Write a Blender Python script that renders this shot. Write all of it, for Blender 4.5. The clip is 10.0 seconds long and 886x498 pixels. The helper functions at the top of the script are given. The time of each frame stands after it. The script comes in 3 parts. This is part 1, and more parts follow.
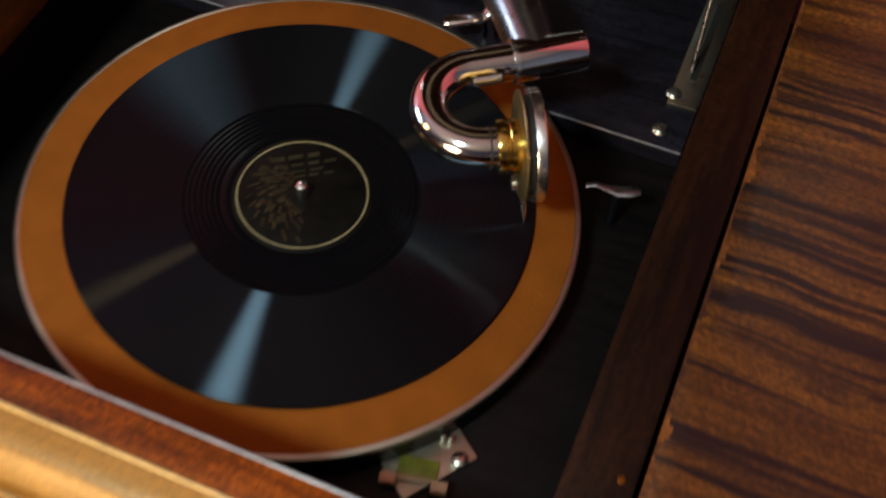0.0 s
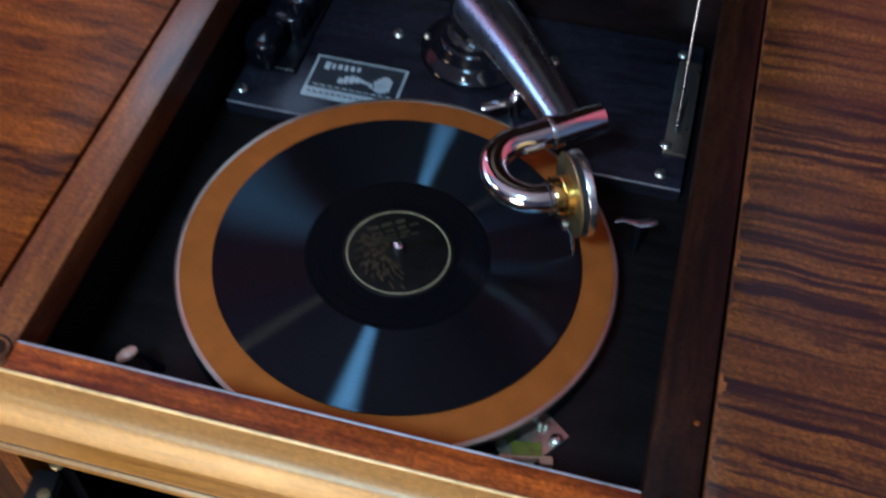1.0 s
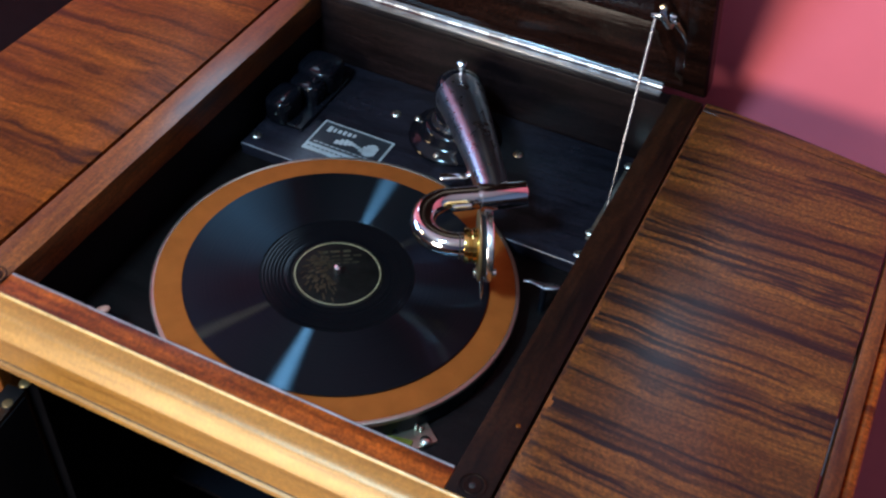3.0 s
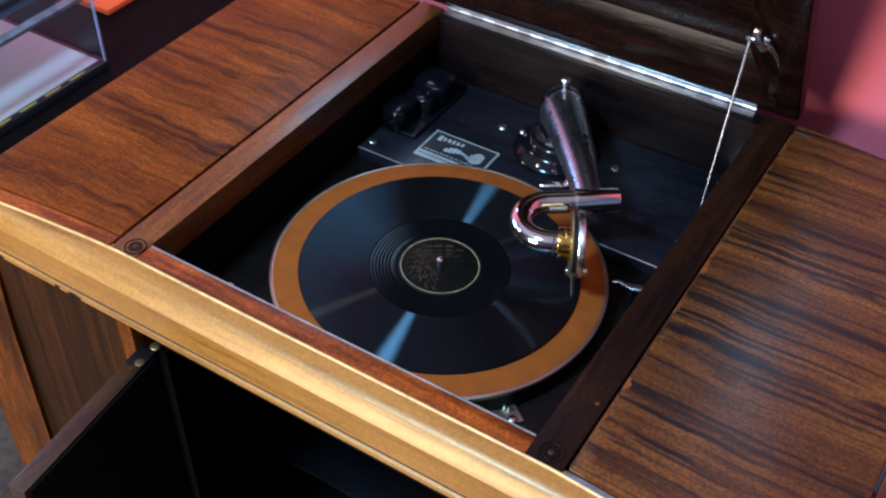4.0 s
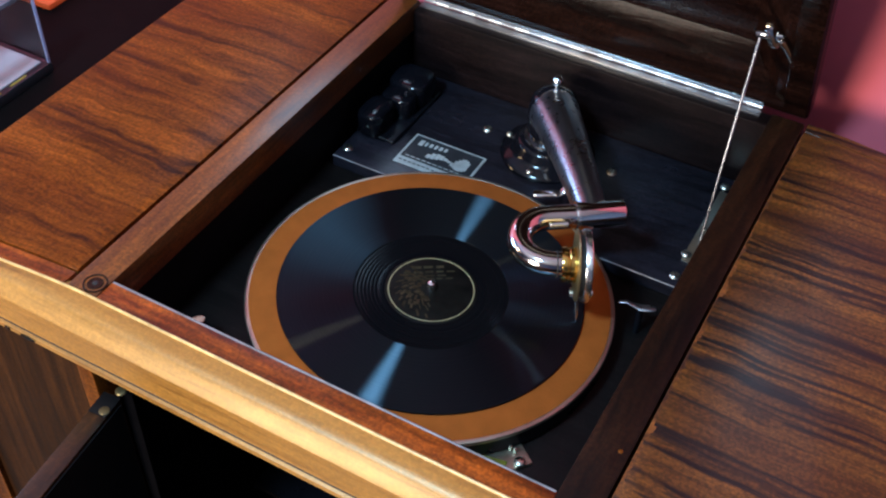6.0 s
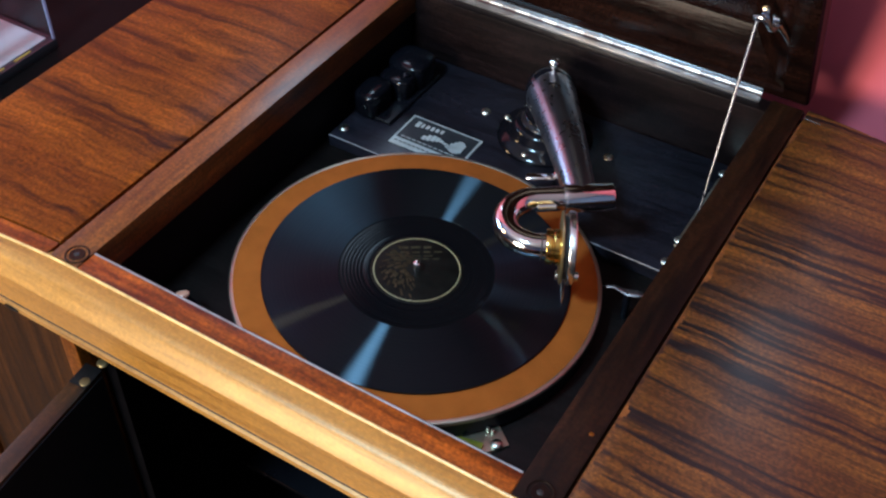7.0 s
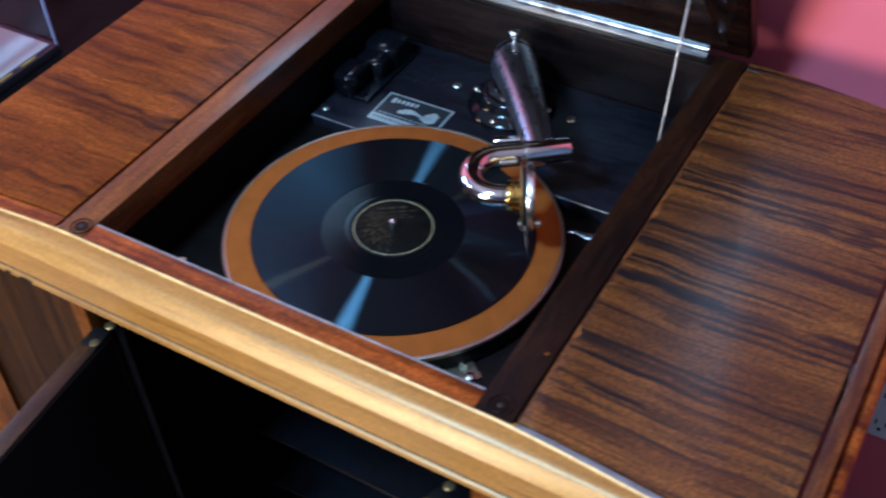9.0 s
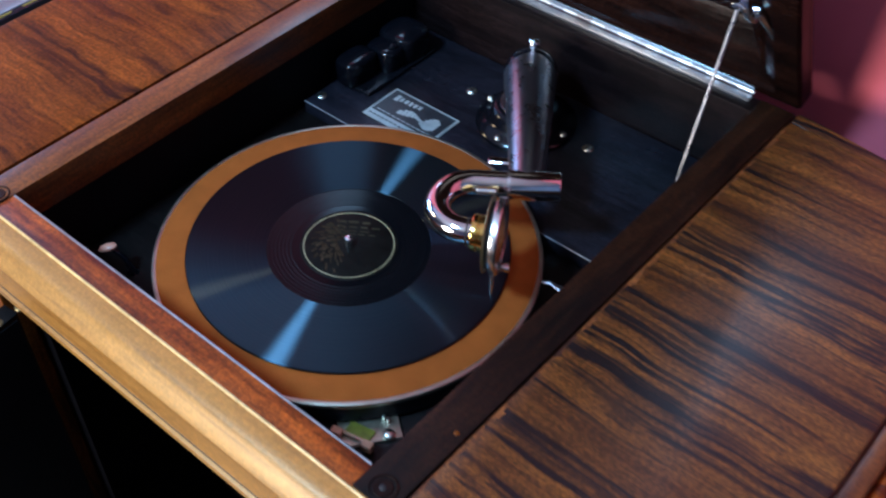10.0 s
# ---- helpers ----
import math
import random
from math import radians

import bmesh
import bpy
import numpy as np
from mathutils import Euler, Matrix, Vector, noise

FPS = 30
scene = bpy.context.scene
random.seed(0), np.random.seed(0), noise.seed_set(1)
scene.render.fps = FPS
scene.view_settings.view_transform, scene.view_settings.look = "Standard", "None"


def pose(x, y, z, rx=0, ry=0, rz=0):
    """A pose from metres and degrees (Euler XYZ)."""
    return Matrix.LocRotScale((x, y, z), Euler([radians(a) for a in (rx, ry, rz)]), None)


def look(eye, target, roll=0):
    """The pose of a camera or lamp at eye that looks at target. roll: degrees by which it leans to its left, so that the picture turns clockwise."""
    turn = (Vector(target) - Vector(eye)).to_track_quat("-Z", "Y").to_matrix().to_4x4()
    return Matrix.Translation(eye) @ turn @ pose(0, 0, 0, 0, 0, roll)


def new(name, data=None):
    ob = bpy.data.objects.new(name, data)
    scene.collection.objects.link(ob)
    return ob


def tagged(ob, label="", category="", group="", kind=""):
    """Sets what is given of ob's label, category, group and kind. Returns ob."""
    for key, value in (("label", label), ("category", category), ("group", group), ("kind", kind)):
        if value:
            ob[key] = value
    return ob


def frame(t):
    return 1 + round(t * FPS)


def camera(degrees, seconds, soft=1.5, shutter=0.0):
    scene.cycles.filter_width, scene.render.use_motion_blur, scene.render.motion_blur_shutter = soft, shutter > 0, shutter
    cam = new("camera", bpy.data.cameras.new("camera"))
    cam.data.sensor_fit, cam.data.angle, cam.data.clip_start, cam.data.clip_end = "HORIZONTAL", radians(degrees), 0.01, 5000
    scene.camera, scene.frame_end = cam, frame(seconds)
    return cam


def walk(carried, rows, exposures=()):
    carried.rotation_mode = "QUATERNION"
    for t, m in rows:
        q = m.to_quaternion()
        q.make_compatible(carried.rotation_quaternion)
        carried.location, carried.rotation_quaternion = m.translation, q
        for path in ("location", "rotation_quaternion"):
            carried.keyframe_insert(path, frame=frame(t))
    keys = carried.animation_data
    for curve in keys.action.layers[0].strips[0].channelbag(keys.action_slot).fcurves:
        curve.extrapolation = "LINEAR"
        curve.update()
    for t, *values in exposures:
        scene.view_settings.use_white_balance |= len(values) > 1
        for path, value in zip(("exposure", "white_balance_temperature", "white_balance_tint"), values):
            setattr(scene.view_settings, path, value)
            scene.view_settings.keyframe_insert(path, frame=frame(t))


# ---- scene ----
cam = camera(43.8, 10.0, soft=2.2, shutter=0.5)
PATH = [
    (0, (0.1971, -0.2956, 1.2866), (-0.1186, 0.518, -0.0544), 1.56),
    (0.5, (0.2154, -0.382, 1.3512), (-0.1237, 0.4379, 0.0197), 0.56),
    (1, (0.1413, -0.4346, 1.4052), (-0.0977, 0.5067, 0.1336), 0.72),
    (1.5, (0.1082, -0.4899, 1.4388), (-0.0875, 0.5371, 0.2276), 3.28),
    (2, (0.1577, -0.5117, 1.4615), (-0.0935, 0.5745, 0.3139), 2.95),
    (2.2, (0.2004, -0.4989, 1.4682), (-0.0954, 0.5675, 0.3127), 2.86),
    (3.3, (0.3608, -0.5632, 1.4617), (-0.1492, 0.4634, 0.3454), 2.97),
    (3.5, (0.3712, -0.5753, 1.4656), (-0.1704, 0.4374, 0.3517), 2.38),
    (4, (0.3815, -0.6082, 1.4827), (-0.2404, 0.3924, 0.4002), 0.62),
    (4.5, (0.3615, -0.6219, 1.4849), (-0.2616, 0.393, 0.4164), 1.08),
    (5, (0.3229, -0.6019, 1.479), (-0.2356, 0.4249, 0.3863), 2.44),
    (5.5, (0.2991, -0.5708, 1.4701), (-0.2313, 0.4492, 0.3573), 2.13),
    (7, (0.34, -0.5283, 1.447), (-0.2433, 0.4496, 0.323), 1.01),
    (7.5, (0.382, -0.5527, 1.4479), (-0.2353, 0.3956, 0.3167), 0.77),
    (8, (0.3765, -0.5989, 1.4549), (-0.277, 0.3388, 0.3353), -0.41),
    (8.5, (0.3756, -0.6293, 1.4722), (-0.2123, 0.3583, 0.3591), -0.67),
    (9, (0.4251, -0.5826, 1.466), (-0.1969, 0.3871, 0.3557), -3.49),
    (9.5, (0.5007, -0.4807, 1.4454), (-0.1926, 0.4193, 0.3188), -1.34),
    (10, (0.4601, -0.4102, 1.4078), (-0.2877, 0.4398, 0.2772), -0.84),
]
walk(cam, [(t, look(eye, target, roll)) for t, eye, target, roll in PATH],
     [(0.0, -0.92, 9600, 15), (0.5, -0.66, 5150, 6), (1.0, -0.72, 5600, 8), (1.5, -0.73, 6300, 9), (2.0, -0.55, 6700, 10), (3.5, -0.35, 5650, 7), (5.5, -0.33, 5850, 8), (7.0, -0.33, 6350, 9), (7.5, -0.32, 5500, 6), (8.5, -0.3, 5250, 5), (10.0, -0.37, 5300, 8)])

# ---------------------------------------------------------------- world and lights
world = bpy.data.worlds.new("room_air")
scene.world = world
world.use_nodes = True
bg = world.node_tree.nodes["Background"]
bg.inputs["Color"].default_value = (0.55, 0.62, 0.8, 1)
bg.inputs["Strength"].default_value = 0.05


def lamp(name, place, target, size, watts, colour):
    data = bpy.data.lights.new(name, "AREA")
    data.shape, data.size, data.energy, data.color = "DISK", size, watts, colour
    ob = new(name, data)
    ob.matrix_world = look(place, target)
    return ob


lamp("ceiling_lamp_light", (-0.26, -1.05, 2.37), (0, 0, 0.8), 0.3, 55, (0.44, 0.75, 1.0))
# Unseen warm light without a fixture, inferred from the record's warm streak.
lamp("unseen_side_light", (-1.9, -0.75, 1.75), (0, 0, 0.8), 0.3, 10, (1.0, 0.66, 0.34))
# Unseen light without a fixture, added for the moulding highlight and wall shadow.
lamp("unseen_front_light", (-0.66, -2.3, 1.4), (0, 0.0, 0.85), 0.95, 90, (1.0, 0.84, 0.66))


SHEEN_GAP = (-0.5, 0.225, 1.07, 1.38)  # x0, x1, z0, z1 of an unseen gap added behind the lid for sheen
# Added area light for the bluish sheen on the right lid and record.
sheen_lamp = bpy.data.lights.new("sheen_light", "AREA")
sheen_lamp.shape, sheen_lamp.size, sheen_lamp.size_y, sheen_lamp.energy, sheen_lamp.color = "RECTANGLE", 0.71, 0.29, 6.4, (0.55, 0.78, 1.0)
new("sheen_light", sheen_lamp).matrix_world = look((-0.1375, 0.42, 1.225), (-0.1375, -1.0, 1.225))


WEST = (-0.6, 0.3, 1.25, 1.85)  # y0, y1, z0, z1 of an unseen window, inferred from bluish deck light
day = bpy.data.lights.new("west_window_daylight", "AREA")
day.shape, day.size, day.size_y, day.energy, day.color = "RECTANGLE", 0.88, 0.58, 42, (0.38, 0.62, 1.0)
new("west_window_daylight", day).matrix_world = look((-2.66, -0.15, 1.55), (0.0, -0.15, 1.55))


# ---------------------------------------------------------------- materials
def shader(name):
    m = bpy.data.materials.new(name)
    m.use_nodes = True
    nt = m.node_tree
    return m, nt, nt.nodes["Principled BSDF"]


def link(nt, a, b):
    nt.links.new(a, b)


def noise_node(nt, scale, detail=4, rough=0.55, stretch=(1, 1, 1), distort=0.0, spin=(0, 0, 0)):
    tc = nt.nodes.new("ShaderNodeTexCoord")
    mp = nt.nodes.new("ShaderNodeMapping")
    mp.inputs["Scale"].default_value = stretch
    mp.inputs["Rotation"].default_value = spin
    n = nt.nodes.new("ShaderNodeTexNoise")
    n.inputs["Scale"].default_value, n.inputs["Detail"].default_value = scale, detail
    n.inputs["Roughness"].default_value, n.inputs["Distortion"].default_value = rough, distort
    link(nt, tc.outputs["Object"], mp.inputs["Vector"])
    link(nt, mp.outputs["Vector"], n.inputs["Vector"])
    return n.outputs["Fac"]


def ramp(nt, fac, stops):
    r = nt.nodes.new("ShaderNodeValToRGB")
    els = r.color_ramp.elements
    while len(els) < len(stops):
        els.new(0.5)
    for e, (p, c) in zip(els, stops):
        e.position, e.color = p, (*c, 1)
    link(nt, fac, r.inputs["Fac"])
    return r.outputs["Color"]


def mix(nt, fac, a, b, mode="MIX"):
    m = nt.nodes.new("ShaderNodeMix")
    m.data_type, m.blend_type = "RGBA", mode
    for sock, v in ((m.inputs[0], fac), (m.inputs[6], a), (m.inputs[7], b)):
        if isinstance(v, (int, float)):
            sock.default_value = v
        elif isinstance(v, tuple):
            sock.default_value = (*v, 1)
        else:
            link(nt, v, sock)
    return m.outputs[2]


def bump(nt, b, height, strength, distance=0.001):
    n = nt.nodes.new("ShaderNodeBump")
    n.inputs["Strength"].default_value, n.inputs["Distance"].default_value = strength, distance
    link(nt, height, n.inputs["Height"])
    link(nt, n.outputs["Normal"], b.inputs["Normal"])


def span(nt, fac, lo, hi):
    m = nt.nodes.new("ShaderNodeMapRange")
    m.inputs["To Min"].default_value, m.inputs["To Max"].default_value = lo, hi
    link(nt, fac, m.inputs["Value"])
    return m.outputs["Result"]


def wood(name, light, mid, dark, axis="x", streak=0.5, rough=0.3, coat=0.25, coarse=1.0, across=42.0, along=3.5, spec=0.5, figure=1.0, soft=0.1, wave=0.006, speck=0.4):
    """Varnished wood: soft wavy dark streaks and fine pores along one axis, with a mottled sheen."""
    m, nt, b = shader(name)
    st = {"x": (along, across, across), "y": (across, along, across), "z": (across, across, along)}[axis]
    st = tuple(v * coarse for v in st)
    tc = nt.nodes.new("ShaderNodeTexCoord")
    drift = nt.nodes.new("ShaderNodeTexNoise")
    drift.inputs["Scale"].default_value, drift.inputs["Detail"].default_value = 13, 2
    link(nt, tc.outputs["Object"], drift.inputs["Vector"])
    off = nt.nodes.new("ShaderNodeVectorMath")
    off.operation = "MULTIPLY_ADD"
    off.inputs[1].default_value = (2 * wave, 2 * wave, 2 * wave)
    link(nt, drift.outputs["Color"], off.inputs[0])
    link(nt, tc.outputs["Object"], off.inputs[2])

    def grain(mult, detail, rgh):
        mp = nt.nodes.new("ShaderNodeMapping")
        mp.inputs["Scale"].default_value = tuple(v * mult for v in st)
        n = nt.nodes.new("ShaderNodeTexNoise")
        n.inputs["Scale"].default_value, n.inputs["Detail"].default_value, n.inputs["Roughness"].default_value = 1, detail, rgh
        link(nt, off.outputs["Vector"], mp.inputs["Vector"])
        link(nt, mp.outputs["Vector"], n.inputs["Vector"])
        return n.outputs["Fac"]

    base = ramp(nt, grain(0.35, 3, 0.5), [(0.32, mid), (0.66, light)])
    at = 0.5 + 0.06 * streak
    c = mix(nt, ramp(nt, grain(1.0, 4, 0.55), [(at - soft / 2, (0, 0, 0)), (at + soft, (1, 1, 1))]), base, dark)
    c = mix(nt, 0.5 * figure, c, ramp(nt, grain(3.0, 5, 0.65), [(0.34, (0.3, 0.25, 0.22)), (0.62, (1.2, 1.15, 1.1))]), "MULTIPLY")
    c = mix(nt, 0.6 * figure, c, ramp(nt, noise_node(nt, 11, 4, 0.6), [(0.3, (0.5, 0.45, 0.42)), (0.65, (1.15, 1.15, 1.15))]), "MULTIPLY")
    pores = grain(9.0, 3, 0.6)
    c = mix(nt, 0.45 * figure, c, ramp(nt, pores, [(0.35, (0.25, 0.2, 0.18)), (0.6, (1, 1, 1))]), "MULTIPLY")
    c = mix(nt, speck, c, ramp(nt, noise_node(nt, 330, 4, 0.75), [(0.4, (0.25, 0.23, 0.2)), (0.5, (0.95, 0.95, 0.95)), (0.6, (1.9, 1.75, 1.45))]), "MULTIPLY")
    link(nt, c, b.inputs["Base Color"])
    link(nt, span(nt, noise_node(nt, 14, 4, 0.6), rough - 0.07, rough + 0.1), b.inputs["Roughness"])
    b.inputs["Coat Weight"].default_value, b.inputs["Coat Roughness"].default_value = coat, 0.16
    b.inputs["Specular IOR Level"].default_value = spec
    bump(nt, b, pores, 0.3, 0.0004)
    return m


def metal(name, colour, rough, spots=0.0, tint=(0.2, 0.12, 0.06)):
    m, nt, b = shader(name)
    n = noise_node(nt, 90, 5, 0.65)
    w = noise_node(nt, 25, 4, 0.6)
    link(nt, mix(nt, ramp(nt, w, [(0.5 - 0.1 * spots, (0, 0, 0)), (0.85, (spots, spots, spots))]), colour, tint), b.inputs["Base Color"])
    b.inputs["Metallic"].default_value = 1.0
    link(nt, span(nt, n, rough * 0.6, rough * 1.6), b.inputs["Roughness"])
    return m


def plain(name, colour, rough, vary=0.25, scale=30, bumps=0.0, coat=0.0, spec=0.5):
    m, nt, b = shader(name)
    n = noise_node(nt, scale, 5, 0.6)
    lo = tuple(c * (1 - vary) for c in colour)
    hi = tuple(min(1, c * (1 + vary)) for c in colour)
    link(nt, ramp(nt, n, [(0.3, lo), (0.7, hi)]), b.inputs["Base Color"])
    link(nt, span(nt, noise_node(nt, scale * 3, 3), max(0.03, rough - 0.06), min(1, rough + 0.08)), b.inputs["Roughness"])
    b.inputs["Coat Weight"].default_value = coat
    b.inputs["Specular IOR Level"].default_value = spec
    if bumps:
        bump(nt, b, noise_node(nt, scale * 12, 3), bumps, 0.0005)
    return m


VENEER = wood("figured_mahogany_veneer", (0.24, 0.06, 0.0065), (0.122, 0.026, 0.0035), (0.034, 0.0085, 0.003), "x", 0.8, 0.42, 0.0, 1.0, 72, 3.4, 0.1, 0.85, 0.17, 0.012, 0.35)
VENEER_DARK = wood("dark_striped_veneer", (0.2, 0.071, 0.0118), (0.08, 0.0255, 0.005), (0.0085, 0.0045, 0.0044), "x", 0.42, 0.4, 0.05, 1.0, 140, 2.4, 0.42, 0.85, 0.1, 0.006, 0.5)
RAIL_Y = wood("rail_mahogany", (0.24, 0.08, 0.013), (0.13, 0.037, 0.006), (0.045, 0.011, 0.003), "y", 0.7, 0.36, 0.05, 1.0, 42, 3.5, 0.45)
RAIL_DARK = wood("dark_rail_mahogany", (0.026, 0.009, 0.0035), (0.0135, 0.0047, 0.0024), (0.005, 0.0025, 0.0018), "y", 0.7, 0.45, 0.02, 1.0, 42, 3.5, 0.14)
STRIP = wood("red_front_strip", (0.52, 0.125, 0.011), (0.33, 0.07, 0.008), (0.09, 0.01, 0.003), "x", 0.8, 0.4, 0.05, 1.0, 42, 3.5, 0.25)
MOULD = wood("golden_moulding_wood", (0.41, 0.185, 0.036), (0.335, 0.145, 0.025), (0.22, 0.086, 0.015), "x", 1.15, 0.37, 0.0, 1.0, 150, 6, 1.0, 0.38, 0.14, 0.004, 0.2)
PANEL_Z = wood("front_panel_walnut", (0.072, 0.024, 0.0055), (0.037, 0.0125, 0.0033), (0.0115, 0.005, 0.0027), "z", 0.4, 0.5, 0.0, 1.0, 75, 2.0, 0.08, 0.7, 0.2, 0.004, 0.3)
POST_Z = wood("post_mahogany", (0.19, 0.056, 0.0065), (0.13, 0.035, 0.0045), (0.055, 0.016, 0.004), "z", 0.8, 0.45, 0.0, 1.0, 42, 3.5, 0.1)
# Bluish base colour stands in for blue light reflected on the board.
DARKWOOD = wood("dark_board_blue_haze", (0.0178, 0.0165, 0.0255), (0.0136, 0.0128, 0.02), (0.0092, 0.0088, 0.014), "x", 0.6, 0.28, 0.0, 1.0, 42, 3.5, 0.26)
MOTORBOARD = wood("near_black_board", (0.0085, 0.006, 0.0058), (0.0068, 0.005, 0.005), (0.005, 0.004, 0.0042), "x", 0.6, 0.42, 0.0, 1.0, 42, 3.5, 0.2)
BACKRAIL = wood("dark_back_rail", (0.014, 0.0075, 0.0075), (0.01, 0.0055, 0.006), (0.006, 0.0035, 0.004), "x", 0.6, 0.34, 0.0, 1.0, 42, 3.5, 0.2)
DOOREDGE = wood("dark_door_mahogany", (0.058, 0.0215, 0.007), (0.035, 0.0125, 0.0045), (0.014, 0.0055, 0.0028), "y", 0.7, 0.4, 0.0, 1.0, 42, 3.5, 0.4)
# Near-black colour and low gloss stand in for the lid's own shadow.
LIDWOOD = wood("shaded_lid_mahogany", (0.017, 0.0065, 0.0045), (0.011, 0.0043, 0.0034), (0.006, 0.0028, 0.0024), "x", 0.6, 0.12, 0.0, 1.0, 42, 3.5, 0.06)
BLACKWOOD = plain("near_black_wood", (0.0055, 0.0046, 0.005), 0.5, 0.4, 18, 0, 0, 0.12)
# Partition's shade is put into its colour: black without gloss.
INSIDE = plain("shade_black_inside", (0.003, 0.0026, 0.003), 0.95, 0.4, 18, 0, 0, 0.0)
CHROME = metal("worn_nickel", (0.72, 0.71, 0.71), 0.1, 0.25, (0.35, 0.24, 0.18))
CHROME_ARM = metal("tarnished_nickel", (0.33, 0.33, 0.36), 0.27, 0.35, (0.17, 0.12, 0.1))
BRIGHT = metal("bright_nickel", (0.85, 0.85, 0.85), 0.22, 0.2)
BRASS = metal("gold_brass", (0.75, 0.48, 0.13), 0.16, 0.3, (0.3, 0.17, 0.04))
DULLBRASS = metal("dull_brass", (0.26, 0.2, 0.1), 0.4, 0.6, (0.06, 0.05, 0.03))
RIM = metal("turntable_rim_metal", (0.5, 0.45, 0.36), 0.36, 0.5, (0.25, 0.17, 0.1))
BLACKGLOSS = plain("black_enamel", (0.004, 0.004, 0.006), 0.12, 0.3, 20, 0, 0, 0.3)
PALE_MOULD = plain("pale_gold_wood", (0.62, 0.4, 0.15), 0.3, 0.35, 90)
# Pale tone stands in for bluish light reflected along these edges.
SHEEN_EDGE = plain("pale_sheen_edge", (0.2, 0.18, 0.19), 0.3, 0.5, 40)
DULLENAMEL = plain("dull_black_enamel", (0.004, 0.004, 0.006), 0.28, 0.3, 20, 0, 0, 0.25)
HINGE_METAL = metal("hinge_nickel", (0.34, 0.35, 0.38), 0.4, 0.6)
HINGE_PALE = metal("pale_hinge_nickel", (0.62, 0.63, 0.64), 0.34, 0.4)
SCREW = metal("dull_screw_steel", (0.6, 0.58, 0.5), 0.28, 0.5)
FELT = plain("rust_felt", (0.31, 0.079, 0.012), 0.9, 0.12, 55, 0.5, 0, 0.1)
GAP = plain("dark_seam", (0.01, 0.007, 0.006), 0.7, 0.3, 40)
WALLRED = plain("red_wall_paint", (0.68, 0.127, 0.165), 0.55, 0.06, 5, 0.15)
# Unseen walls, toned blue-grey to dim and cool bounce and reflections.
BOUNCE_WALL = plain("blue_grey_bounce_wall", (0.1, 0.15, 0.24), 0.7, 0.05, 5)
CEIL = plain("white_ceiling_paint", (0.5, 0.53, 0.58), 0.8, 0.04, 4)
FLOORM = plain("beige_floor", (0.22, 0.205, 0.19), 0.5, 0.12, 7, 0.1)
RUG = plain("brown_carpet", (0.088, 0.075, 0.067), 0.95, 0.3, 60, 0.6, 0, 0.05)
WHITEPL = plain("white_plastic", (0.7, 0.72, 0.76), 0.35, 0.05, 10)
TABLEM = plain("black_lacquer_table", (0.003, 0.0022, 0.0022), 0.55, 0.3, 12, 0, 0, 0.05)
PAPER = plain("grey_paper", (0.55, 0.53, 0.48), 0.5, 0.06, 8)
TRAY = plain("black_tray", (0.012, 0.013, 0.016), 0.35, 0.2, 20)
YELLOW = plain("yellow_print", (0.45, 0.33, 0.05), 0.6, 0.1, 30)
ORANGE = plain("orange_card", (0.75, 0.1, 0.015), 0.6, 0.1, 8)
BLUEGREY = plain("blue_grey_plastic", (0.07, 0.11, 0.15), 0.3, 0.2, 9)
GOLDINK = plain("gold_label_print", (0.035, 0.028, 0.016), 0.6, 0.5, 120, 0, 0, 0.05)
RINGINK = plain("gold_ring_print", (0.3, 0.25, 0.13), 0.4, 0.3, 120)
LABEL = plain("black_paper_label", (0.006, 0.005, 0.004), 0.5, 0.5, 90, 0, 0, 0.08)
SILVER = plain("silver_print", (0.34, 0.35, 0.34), 0.4, 0.2, 90)
PLATEBLACK = plain("black_plate_enamel", (0.02, 0.022, 0.026), 0.35, 0.3, 60)


def clear_plastic():
    m, nt, b = shader("clear_acrylic")
    out = nt.nodes["Material Output"]
    see, gloss, both = nt.nodes.new("ShaderNodeBsdfTransparent"), nt.nodes.new("ShaderNodeBsdfGlossy"), nt.nodes.new("ShaderNodeMixShader")
    see.inputs["Color"].default_value = (0.93, 0.94, 0.98, 1)
    gloss.inputs["Roughness"].default_value = 0.04
    both.inputs["Fac"].default_value = 0.06
    link(nt, see.outputs[0], both.inputs[1])
    link(nt, gloss.outputs[0], both.inputs[2])
    link(nt, both.outputs[0], out.inputs["Surface"])
    nt.nodes.remove(b)
    return m


ACRYLIC = clear_plastic()


